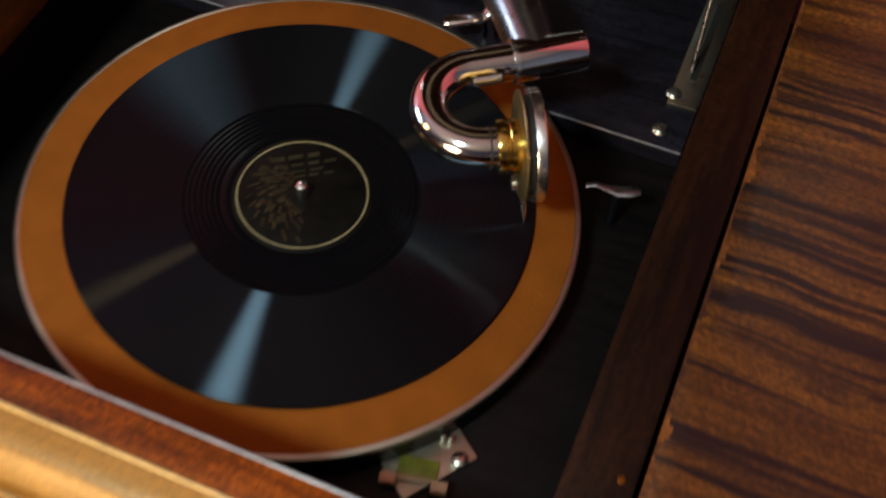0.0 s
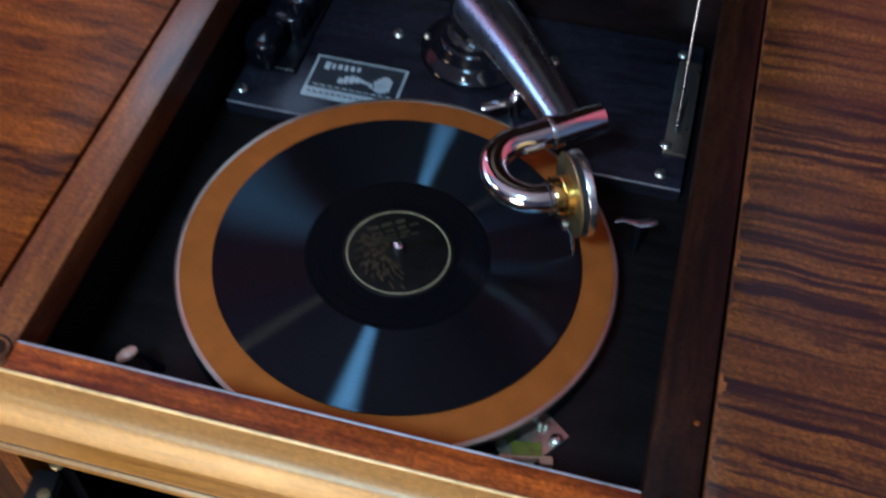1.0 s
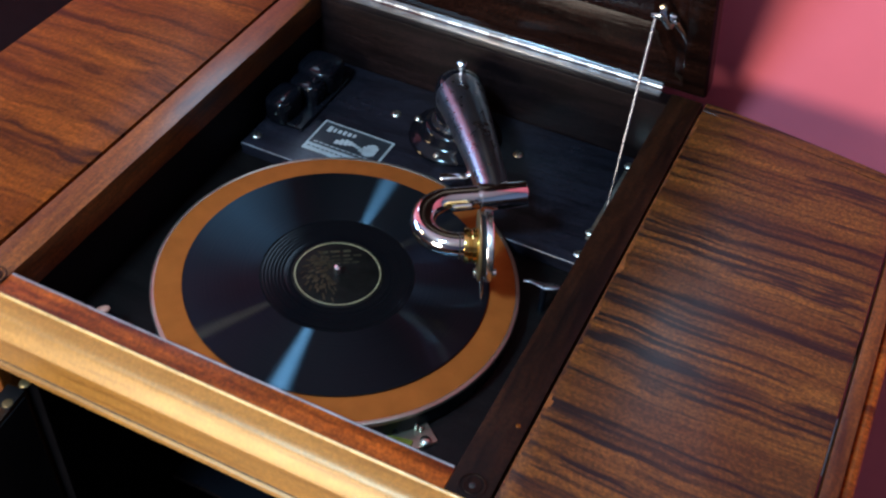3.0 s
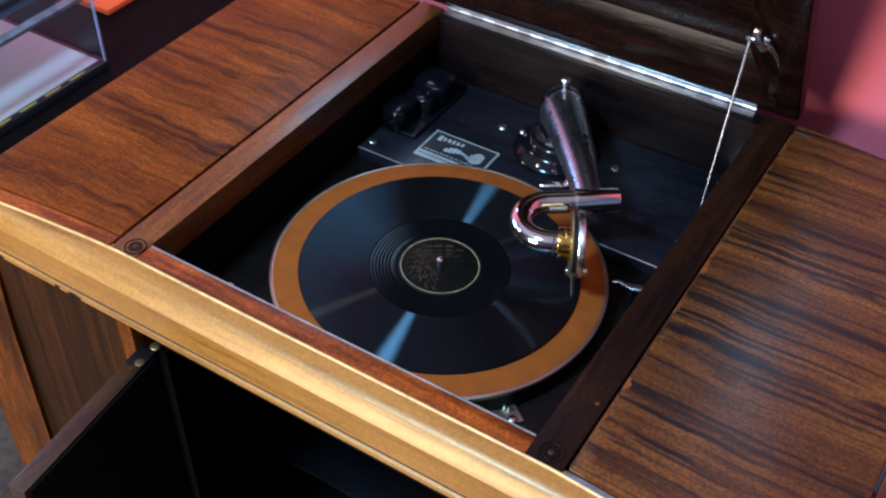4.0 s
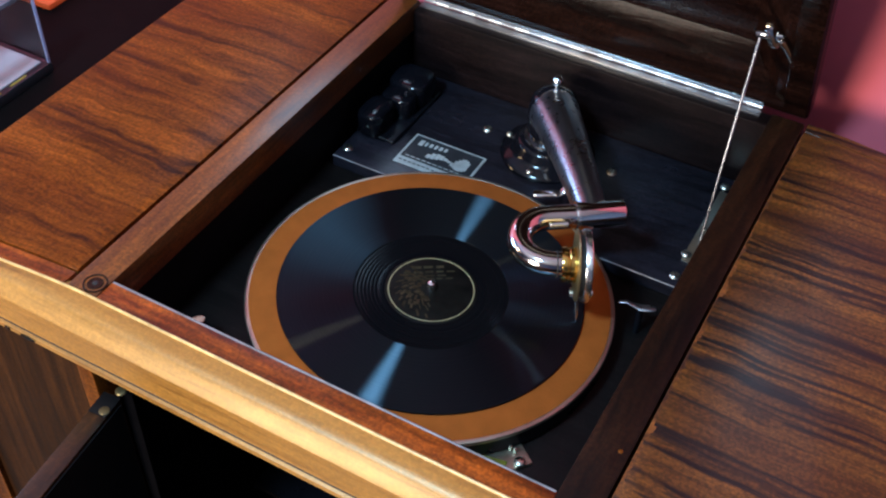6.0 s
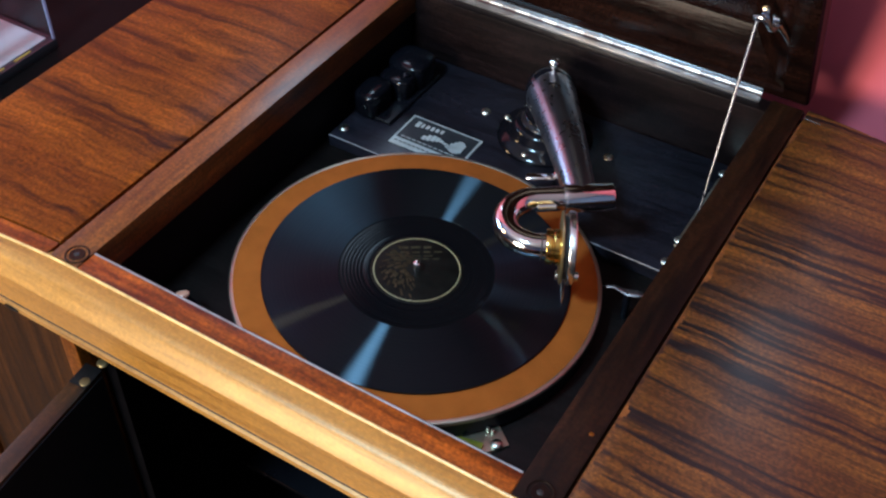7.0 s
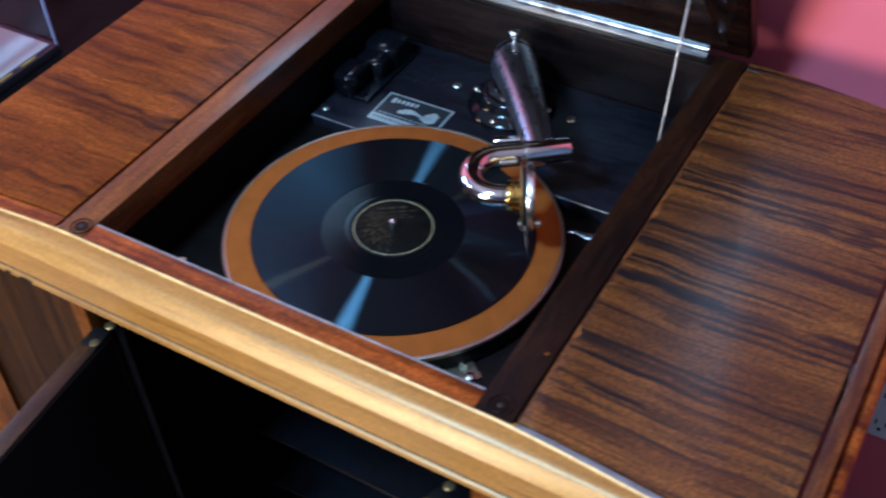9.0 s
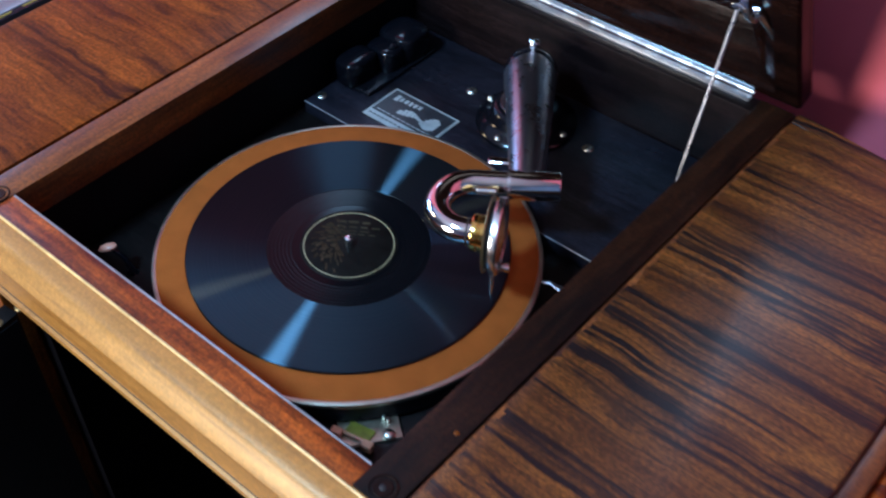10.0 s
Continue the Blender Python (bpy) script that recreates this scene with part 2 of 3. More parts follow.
def shellac(name, groove):
    """Grooved shellac: the gloss is stretched across the grooves."""
    m, nt, b = shader(name)
    tc = nt.nodes.new("ShaderNodeTexCoord")
    sep = nt.nodes.new("ShaderNodeVectorMath")
    sep.operation = "MULTIPLY"
    sep.inputs[1].default_value = (1, 1, 0)
    link(nt, tc.outputs["Object"], sep.inputs[0])
    ln = nt.nodes.new("ShaderNodeVectorMath")
    ln.operation = "LENGTH"
    link(nt, sep.outputs["Vector"], ln.inputs[0])
    rad = nt.nodes.new("ShaderNodeTexNoise")
    rad.noise_dimensions = "1D"
    rad.inputs["Scale"].default_value, rad.inputs["Detail"].default_value = 900, 3
    link(nt, ln.outputs["Value"], rad.inputs["W"])
    link(nt, ramp(nt, rad.outputs["Fac"], [(0.3, (0.002, 0.002, 0.003)), (0.7, (0.004, 0.004, 0.005))]), b.inputs["Base Color"])
    b.inputs["Roughness"].default_value = 0.16
    b.inputs["Specular IOR Level"].default_value = 0.1
    if groove:
        tan = nt.nodes.new("ShaderNodeTangent")
        tan.direction_type, tan.axis = "RADIAL", "Z"
        dull, gloss, both = nt.nodes.new("ShaderNodeBsdfDiffuse"), nt.nodes.new("ShaderNodeBsdfAnisotropic"), nt.nodes.new("ShaderNodeMixShader")
        dull.inputs["Color"].default_value = (0.0022, 0.0024, 0.003, 1)
        gloss.distribution = "BECKMANN"
        gloss.inputs["Roughness"].default_value, gloss.inputs["Anisotropy"].default_value = 0.33, 0.82
        link(nt, tan.outputs["Tangent"], gloss.inputs["Tangent"])
        # Blue gloss tint cools the red wall's reflection on the record.
        link(nt, ramp(nt, rad.outputs["Fac"], [(0.25, (0.36, 0.56, 0.8)), (0.75, (0.6, 0.84, 1))]), gloss.inputs["Color"])
        both.inputs["Fac"].default_value = 0.045
        link(nt, dull.outputs[0], both.inputs[1])
        link(nt, gloss.outputs[0], both.inputs[2])
        link(nt, both.outputs[0], nt.nodes["Material Output"].inputs["Surface"])
    return m


GROOVES, SMOOTH_SHELLAC = shellac("grooved_shellac", True), shellac("smooth_shellac", False)


# Warm tint turns the moulding's bluish highlight cream.
MOULD.node_tree.nodes["Principled BSDF"].inputs["Specular Tint"].default_value = (1.0, 0.8, 0.52, 1)


# ---------------------------------------------------------------- mesh helpers
def finish(name, bm, material, parent=None, label="", smooth=40):
    bmesh.ops.recalc_face_normals(bm, faces=bm.faces)
    me = bpy.data.meshes.new(name)
    bm.to_mesh(me)
    bm.free()
    me.materials.append(material)
    if smooth:
        me.shade_smooth()
        me.set_sharp_from_angle(angle=radians(smooth))
    ob = new(name, me)
    if parent:
        ob.parent = parent
    if label:
        ob["label"] = label
    return ob


def part(name, bm, material, parent, label="", smooth=40):
    return finish(name, bm, material, parent, label, smooth)


def thing(name, label, category, group="", kind=""):
    return tagged(new(name), label, category, group, kind)


def box(x0, x1, y0, y1, z0, z1, bevel=0.001, segs=2, bm=None):
    own = bmesh.new()
    bmesh.ops.create_cube(own, size=1, matrix=Matrix.Translation(((x0 + x1) / 2, (y0 + y1) / 2, (z0 + z1) / 2)) @ Matrix.Diagonal((x1 - x0, y1 - y0, z1 - z0, 1)))
    if bevel:
        bmesh.ops.bevel(own, geom=own.edges[:], offset=bevel, segments=segs, affect="EDGES", profile=0.6)
    return merge(bm, own)


def merge(bm, own, m=None):
    if m is not None:
        own.transform(m)
    if bm is None:
        return own
    me = bpy.data.meshes.new("tmp")
    own.to_mesh(me)
    own.free()
    bm.from_mesh(me)
    bpy.data.meshes.remove(me)
    return bm


def lathe(profile, m=None, seg=48, bm=None):
    """Turn (radius, height) pairs round z."""
    own = bmesh.new()
    rings = []
    for r, z in profile:
        if r < 1e-6:
            rings.append([own.verts.new((0, 0, z))])
        else:
            rings.append([own.verts.new((r * math.cos(2 * math.pi * i / seg), r * math.sin(2 * math.pi * i / seg), z)) for i in range(seg)])
    for a, b in zip(rings, rings[1:]):
        for i in range(seg):
            j = (i + 1) % seg
            if len(a) == 1 and len(b) > 1:
                own.faces.new((a[0], b[i], b[j]))
            elif len(b) == 1 and len(a) > 1:
                own.faces.new((a[i], b[0], a[j]))
            elif len(a) > 1:
                own.faces.new((a[i], b[i], b[j], a[j]))
    return merge(bm, own, m)


def tube(points, radii, seg=24, bm=None, flat=1.0):
    """A round bar along points, capped."""
    own = bmesh.new()
    pts = [Vector(p) for p in points]
    if isinstance(radii, (int, float)):
        radii = [radii] * len(pts)
    rings, up = [], None
    for k, p in enumerate(pts):
        d = (pts[min(k + 1, len(pts) - 1)] - pts[max(k - 1, 0)]).normalized()
        if up is None:
            up = Vector((0, 0, 1)) if abs(d.z) < 0.9 else Vector((1, 0, 0))
        side = d.cross(up).normalized()
        up = side.cross(d).normalized()
        rings.append([own.verts.new(p + radii[k] * (math.cos(2 * math.pi * i / seg) * side + flat * math.sin(2 * math.pi * i / seg) * up)) for i in range(seg)])
    for a, b in zip(rings, rings[1:]):
        for i in range(seg):
            j = (i + 1) % seg
            own.faces.new((a[i], a[j], b[j], b[i]))
    own.faces.new(rings[0][::-1])
    own.faces.new(rings[-1])
    return merge(bm, own)


def sweep(profile, stations, bm=None):
    """Loft of closed (y, z) outlines: profile(x) gives the outline at each station x."""
    own = bmesh.new()
    rings = [[own.verts.new((x, y, z)) for y, z in profile(x)] for x in stations]
    n = len(rings[0])
    for a, b in zip(rings, rings[1:]):
        for i in range(n):
            j = (i + 1) % n
            own.faces.new((a[i], a[j], b[j], b[i]))
    own.faces.new(rings[0][::-1])
    own.faces.new(rings[-1])
    return merge(bm, own)


def prism(outline, z0, z1, bevel=0.0008):
    own = bmesh.new()
    lo = [own.verts.new((x, y, z0)) for x, y in outline]
    hi = [own.verts.new((x, y, z1)) for x, y in outline]
    n = len(outline)
    own.faces.new(lo[::-1])
    own.faces.new(hi)
    for i in range(n):
        j = (i + 1) % n
        own.faces.new((lo[i], lo[j], hi[j], hi[i]))
    if bevel:
        bmesh.ops.bevel(own, geom=own.edges[:], offset=bevel, segments=2, affect="EDGES", profile=0.6)
    return own


def screw(parent, x, y, z, r=0.005, material=None):
    bm = lathe([(0, 0.0022), (r * 0.5, 0.002), (r * 0.85, 0.0013), (r, 0)], pose(x, y, z), 20)
    s = part("screw", bm, material or SCREW, parent)
    a = random.uniform(0, 180)
    bm = box(-r * 0.8, r * 0.8, -0.0004, 0.0004, 0.0013, 0.0024, 0)
    bm.transform(pose(x, y, z, 0, 0, a))
    part("slot", bm, GAP, s, smooth=0)


# ---------------------------------------------------------------- room
def wall(name, x0, x1, y0, y1, z0, z1, material, label):
    tagged(finish(name, box(x0, x1, y0, y1, z0, z1, 0), material, smooth=0), label, name.split("_")[0], kind="structure")


TOP = 0.86
# The back wall is cut open for the added sheen light.
x0, x1, z0, z1 = SHEEN_GAP
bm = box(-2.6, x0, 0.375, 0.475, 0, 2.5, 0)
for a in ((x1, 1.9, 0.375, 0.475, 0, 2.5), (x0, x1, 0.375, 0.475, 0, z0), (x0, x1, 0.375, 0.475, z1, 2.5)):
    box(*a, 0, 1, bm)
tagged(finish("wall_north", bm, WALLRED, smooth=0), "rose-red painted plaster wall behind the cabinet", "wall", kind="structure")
wall("wall_south", -2.6, 1.9, -2.7, -2.6, 0, 2.5, BOUNCE_WALL, "plain unseen wall, blue-grey to cool the reflections")
y0, y1, z0, z1 = WEST
bm = box(-2.7, -2.6, -2.7, y0, 0, 2.5, 0)
for a in ((-2.7, -2.6, y1, 0.475, 0, 2.5), (-2.7, -2.6, y0, y1, 0, z0), (-2.7, -2.6, y0, y1, z1, 2.5)):
    box(*a, 0, 1, bm)
tagged(finish("wall_west", bm, BOUNCE_WALL, smooth=0), "unseen wall with a window opening, blue-grey to cool the reflections", "wall", kind="structure")
wall("wall_east", 1.9, 2.0, -2.7, 0.475, 0, 2.5, BOUNCE_WALL, "plain unseen wall, blue-grey to cool the reflections")
wall("ceiling", -2.7, 2.0, -2.7, 0.475, 2.5, 2.6, CEIL, "plain white painted ceiling")
wall("floor", -2.7, 2.0, -2.7, 0.475, -0.1, 0, FLOORM, "pale beige floor")


# ---------------------------------------------------------------- gramophone cabinet
cab = thing("gramophone_cabinet", "mahogany gramophone console with its lid and front doors open", "gramophone")


def bow(x):
    """How far the front swells towards the ends."""
    return max(0.0, min(1.0, (abs(x) - 0.2) / 0.19)) ** 1.3 * 0.016


def side_panel(name, x0, x1, material, label, front):
    def back(x):
        return 0.298 - 0.6 * bow(x) if x0 < 0 else 0.302 - 1.6 * bow(x)

    n = 12
    xs = [x0 + (x1 - x0) * i / n for i in range(n + 1)]
    band = 0.0 if x0 < 0 else 0.0145  # the cross band along the back of the lid
    outline = [(x, front - bow(x)) for x in xs] + [(x, back(x) - band) for x in reversed(xs)]
    part(name, prism(outline, TOP - 0.018, TOP, 0.0012), material, cab, label)
    if band:
        outline = [(x, back(x) - band + 0.0012) for x in xs] + [(x, back(x)) for x in reversed(xs)]
        part("back_band", prism(outline, TOP - 0.018, TOP - 0.0004, 0.0012), material, cab, "narrow veneer band along the back")
    outline = [(x, -0.1797 - bow(x)) for x in xs] + [(x, front - 0.0016 - bow(x)) for x in reversed(xs)]
    part("front_strip", prism(outline, TOP - 0.018, TOP - 0.0006, 0.0008), STRIP if x0 < 0 else SHEEN_EDGE, cab, "" if x0 < 0 else "strip before the lid with a pale painted sheen")


side_panel("side_lid", -0.386, -0.2148, VENEER, "reddish figured mahogany veneer lid", -0.1645)
side_panel("side_lid", 0.2155, 0.398, VENEER_DARK, "brown dark-striped veneer lid", -0.174)
own = bmesh.new()
for k in range(150):
    y = -0.1715 + 0.45 * k / 150
    w = 0.0004 + 0.0055 * max(0, noise.noise((k * 0.16, 3.1, 0))) + 0.002 * random.random() ** 3
    box(0.2153, 0.2155 + w, y, y + 0.0031, TOP - 0.001, TOP + 0.0002, 0, 1, own)
part("worn_edge", own, wood("bare_chipped_wood", (0.26, 0.085, 0.015), (0.15, 0.045, 0.009), (0.06, 0.018, 0.006), "x", 0.8, 0.5, 0), cab, "chipped orange veneer edge", 0)
part("veneer_chip", lathe([(0, 0.0003), (0.0014, 0.0003), (0.0018, 0)], pose(0.2065, -0.112, TOP), 10), POST_Z, cab, "small bare chip")
part("end_strip", box(0.4005, 0.4125, -0.19, 0.297, TOP - 0.016, TOP - 0.0005, 0.002), RAIL_Y, cab)
part("end_moulding", box(0.4127, 0.4225, -0.19, 0.297, TOP - 0.026, TOP - 0.008, 0.005, 3), STRIP, cab, "rounded orange-brown edge moulding")
part("rail", box(-0.2113, -0.184, -0.179, 0.298, TOP - 0.03, TOP, 0.0012), RAIL_Y, cab)
part("rail", box(0.1835, 0.213, -0.179, 0.298, TOP - 0.03, TOP, 0.0012), RAIL_DARK, cab, "near-black brown rail")
part("front_rail", box(-0.184, 0.1835, -0.1803, -0.1605, TOP - 0.03, TOP - 0.0005, 0.0012), STRIP, cab, "red mahogany strip before the well")
part("front_rail_lip", tube([(-0.183, -0.161, TOP - 0.001), (0.1825, -0.161, TOP - 0.001)], 0.0011, 8), SHEEN_EDGE, cab, "edge with a pale painted sheen")
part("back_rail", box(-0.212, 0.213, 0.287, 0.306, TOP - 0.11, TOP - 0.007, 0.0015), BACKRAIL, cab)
for px in (-0.1935, 0.199):
    ring = part("plug", lathe([(0, 0.0006), (0.006, 0.0006), (0.0068, -0.0006), (0.0078, -0.0006), (0.0085, 0.0008), (0.0095, 0.0006), (0.0098, -0.001)], pose(px, -0.169, TOP), 32), RAIL_DARK, cab, "round turned wooden plug")
    part("plug_dimple", lathe([(0, 0.0009), (0.002, 0.0008), (0.0024, 0.0005)], pose(px, -0.169, TOP), 16), GAP, ring)


def mould_profile(x):
    """Bead, a band that rounds over to a sharp arris, a flat face and a lip."""
    b = bow(x)
    y0, y1 = -0.1803 - b, -0.2065
    top = [(-0.165, TOP - 0.03), (-0.174 - b, TOP - 0.003), (y0, TOP - 0.0003), (y0 - 0.0006, TOP + 0.0005), (y0 - 0.0014, TOP + 0.0004), (y0 - 0.002, TOP - 0.0006)]
    run = y0 - 0.003 - y1
    over = [(y0 - 0.003 - run * u, TOP - 0.0008 - v) for u, v in ((0, 0), (0.2, 0.0004), (0.4, 0.0012), (0.52, 0.0022), (0.6, 0.0034), (0.66, 0.0048), (0.99, 0.0133), (1.0, 0.0139))]
    return top + over + [(y1 + 0.0002, TOP - 0.0152), (y1 + 0.0022, TOP - 0.016), (-0.2035, TOP - 0.018), (-0.2042, TOP - 0.046), (-0.203, TOP - 0.048), (-0.2065, TOP - 0.0495), (-0.2068, TOP - 0.0535), (-0.205, TOP - 0.0555), (-0.197, TOP - 0.0565), (-0.17, TOP - 0.0565)]


part("front_moulding", sweep(mould_profile, [-0.43 + 0.858 * i / 42 for i in range(43)]), MOULD, cab, "golden varnished stepped front moulding", 22)

xs = [-0.43 + 0.858 * i / 42 for i in range(43)]
# Bead is toned lighter than the moulding to stand out.
part("moulding_bead", tube([(x, -0.1812 - bow(x), TOP + 0.0003) for x in xs], 0.0011, 10), PALE_MOULD, cab, "pale bead")
# Dark tubes laid in the creases draw their shadow lines.
part("lip_shade_line", tube([(x, -0.2035, TOP - 0.0479) for x in xs], 0.0009, 8), GAP, cab, "dark strip standing in for a groove's shade")
part("groove_shade_line", tube([(x, -0.2038, TOP - 0.0168) for x in xs], 0.0008, 8), GAP, cab, "dark strip standing in for a groove's shade")

for cx, w in ((-0.335, 0.012), (-0.262, 0.006), (-0.241, 0.016)):
    part("chipped_patch", lathe([(0, 0.0012), (0.5, 0.001), (0.85, 0.0006), (1.0, 0)], pose(cx, -0.2072, TOP - 0.0515, 90, 0, 0) @ Matrix.Diagonal((w / 2, 0.0022, 1, 1)), 14), RAIL_DARK, cab, "dark chip in the lip")

# well and boards
part("well_wall", box(-0.199, -0.188, -0.162, 0.29, 0.745, TOP - 0.03, 0), BLACKWOOD, cab)
# Right wall takes the blue haze colour; the other walls stay near black.
part("well_wall", box(0.1885, 0.2, -0.162, 0.29, 0.745, TOP - 0.03, 0), DARKWOOD, cab)
part("well_wall", box(-0.188, 0.1885, -0.172, -0.1615, 0.745, TOP - 0.03, 0), BLACKWOOD, cab)
part("motor_board", box(-0.188, 0.1885, -0.1615, 0.287, 0.752, 0.7695, 0.001), MOTORBOARD, cab, "near-black board under the turntable")
board = part("tone_arm_board", box(-0.1795, 0.1805, 0.1242, 0.2865, 0.7697, 0.783, 0.0016), DARKWOOD, cab, "raised dark board under the tone arm, blue haze in its colour")
part("board_edge", tube([(-0.179, 0.1246, 0.7828), (0.18, 0.1246, 0.7828)], 0.0007, 6), SHEEN_EDGE, board, "edge with a pale painted sheen")

# body
part("side", box(-0.384, -0.366, -0.185, 0.296, 0.06, TOP - 0.018, 0.002), POST_Z, cab)
part("side", box(0.352, 0.37, -0.185, 0.296, 0.06, TOP - 0.03, 0.002), POST_Z, cab)
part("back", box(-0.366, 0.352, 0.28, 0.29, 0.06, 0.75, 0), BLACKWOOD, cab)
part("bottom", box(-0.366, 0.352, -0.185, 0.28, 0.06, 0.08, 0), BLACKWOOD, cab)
for sx, a, b in ((-1, -0.39, -0.1905), (1, 0.1915, 0.384)):
    part("front_panel", box(a, b, -0.1965, -0.18, 0.12, TOP - 0.0565, 0.001), PANEL_Z, cab, "walnut panel with dark vertical stripes")
    xi = -0.1885 if sx < 0 else 0.1895
    part("door_post", box(min(xi, xi + sx * 0.0165), max(xi, xi + sx * 0.0165), -0.199, -0.18, 0.1, TOP - 0.0565, 0.002), POST_Z, cab)
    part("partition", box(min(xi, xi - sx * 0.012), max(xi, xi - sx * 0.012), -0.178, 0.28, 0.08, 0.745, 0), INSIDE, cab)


def along(u, knots):
    """Straight runs between (place, value) knots."""
    for (a, va), (b, vb) in zip(knots, knots[1:]):
        if u <= b:
            return va + (vb - va) * max(0.0, u - a) / (b - a)
    return knots[-1][1]


def post(sx):
    """A flat front leg that spreads outward below the moulding."""
    own = bmesh.new()
    rings = []
    for k in range(41):
        z = (TOP - 0.0567) * (1 - k / 40)
        u = TOP - 0.0567 - z
        yf = -0.1995 - 0.002 * min(1.0, u / 0.12)
        inner = sx * along(u, ((0, 0.359), (0.1, 0.367), (0.3, 0.376), (0.9, 0.381)))
        outer = sx * along(u, ((0, 0.402), (0.04, 0.408), (0.1, 0.426), (0.18, 0.444), (0.3, 0.453), (0.9, 0.457)))
        r = [(outer, yf), (inner, yf), (inner, -0.179), (outer, -0.179)]
        rings.append([own.verts.new((px, py, z)) for px, py in r])
    for a, b in zip(rings, rings[1:]):
        for i in range(4):
            own.faces.new((a[i], a[(i + 1) % 4], b[(i + 1) % 4], b[i]))
    own.faces.new(rings[0])
    own.faces.new(rings[-1][::-1])
    bmesh.ops.bevel(own, geom=[e for e in own.edges if abs(e.verts[0].co.z - e.verts[1].co.z) > 0.01], offset=0.002, segments=2, affect="EDGES")
    return own


part("leg", post(-1), POST_Z, cab, "splayed orange-brown front leg")
part("leg", post(1), POST_Z, cab, "splayed orange-brown front leg")
for lx in (-0.37, 0.356):
    part("leg", box(lx - 0.014, lx + 0.014, 0.25, 0.28, 0, 0.06, 0.002), POST_Z, cab)


def front_door(hx, sx, swing):
    """A door of the record compartment, swung out about its hinge."""
    turn = pose(hx, -0.19, 0, 0, 0, swing)
    x0, x1 = sorted((0, sx * 0.0165))

    def turned(bm):
        bm.transform(turn)
        return bm

    leaf = part("door", turned(box(x0, x1, -0.171, -0.0105, 0.13, 0.777, 0.0015)), DOOREDGE, cab, "open front door, black inside")
    xin = -sx * 0.0012
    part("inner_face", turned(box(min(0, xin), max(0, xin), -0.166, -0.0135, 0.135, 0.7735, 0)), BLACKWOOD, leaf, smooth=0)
    for dy in (-0.0045, -0.026):
        part("hinge_screw", turned(lathe([(0, 0.0016), (0.004, 0.001), (0.0048, 0)], pose(sx * 0.0045, dy, 0.7775), 16)), DULLBRASS, leaf)
    part("hinge", turned(box(min(0, sx * 0.016), max(0, sx * 0.016), -0.031, -0.0105, 0.7771, 0.7782, 0.0004)), BLACKWOOD, leaf, "blackened pivot hinge")


front_door(-0.1615, -1, 5.5)
front_door(0.1675, 1, -20)
for k, z in enumerate((0.66, 0.56, 0.46, 0.36)):
    shelf = part("record_shelf", box(-0.176, 0.177, -0.06, 0.27, z, z + 0.006, 0.0008), DULLENAMEL, cab)
    part("shelf_edge", tube([(-0.176, -0.06, z + 0.006), (0.177, -0.06, z + 0.006)], 0.0006, 6), RAIL_DARK, shelf)

# hinge of the lid
hinge = part("piano_hinge", box(-0.1835, 0.1725, 0.2965, 0.3056, TOP - 0.0068, TOP - 0.0055, 0.0003), HINGE_METAL, cab, "long bright nickel piano hinge")
for k in range(24):
    x = -0.183 + 0.355 * k / 24
    part("knuckle", tube([(x, 0.3075, TOP - 0.0035), (x + 0.0143, 0.3075, TOP - 0.0035)], 0.0023 if k % 2 else 0.0021, 14), HINGE_PALE if k % 2 else HINGE_METAL, hinge)

# lid, leaning forward on its stay
HINGE = pose(0.002, 0.3085, TOP - 0.003)
RISE = Matrix(((1, 0, 0, 0), (0, -0.41, 0.912, 0), (0, 0.912, 0.41, 0), (0, 0, 0, 1)))  # x, up the lid, depth behind its mouth


def rect_ring(own, hw, v0, v1, d):
    return [own.verts.new(p) for p in ((-hw, v0, d), (hw, v0, d), (hw, v1, d), (-hw, v1, d))]


def lid_shell():
    own = bmesh.new()
    rings = [rect_ring(own, hw, v0, v1, d) for hw, v0, v1, d in (
        (0.14, 0.05, 0.42, 0.034), (0.146, 0.045, 0.425, 0.034), (0.178, 0.014, 0.452, 0.006), (0.186, 0.0105, 0.456, 0.004), (0.188, 0.0095, 0.458, 0.0), (0.2085, 0.001, 0.467, 0.0), (0.2105, 0.0, 0.469, 0.003),
        (0.2105, 0.0, 0.469, 0.018), (0.206, 0.004, 0.465, 0.023), (0.15, 0.045, 0.42, 0.05))]
    own.faces.new(rings[0])
    for a, b in zip(rings, rings[1:]):
        for i in range(4):
            j = (i + 1) % 4
            own.faces.new((a[i], a[j], b[j], b[i]))
    own.faces.new(rings[-1][::-1])
    own.transform(HINGE @ RISE)
    return own


lid = part("lid", lid_shell(), LIDWOOD, cab, "open mahogany lid with a coved inside, its shade in the colour", 20)
leaf = box(-0.1835, 0.1725, 0.0025, 0.0085, -0.0022, -0.0006, 0.0004)
leaf.transform(HINGE @ RISE @ pose(-0.002, 0, 0))
part("hinge_leaf", leaf, BRIGHT, lid)
bracket = lathe([(0.003, -0.0035), (0.0085, -0.0035), (0.0105, -0.0015), (0.0105, 0.0015), (0.0085, 0.0035), (0.003, 0.0035), (0.003, -0.0035)], pose(0.171, 0.2665, 0.957, 30, 62, 20) @ Matrix.Diagonal((1.25, 0.75, 1, 1)), 24)
bm = tube([(0.1575, 0.268, 0.953), (0.166, 0.267, 0.955), (0.178, 0.269, 0.956)], [0.0032, 0.004, 0.0036], 12, bracket)
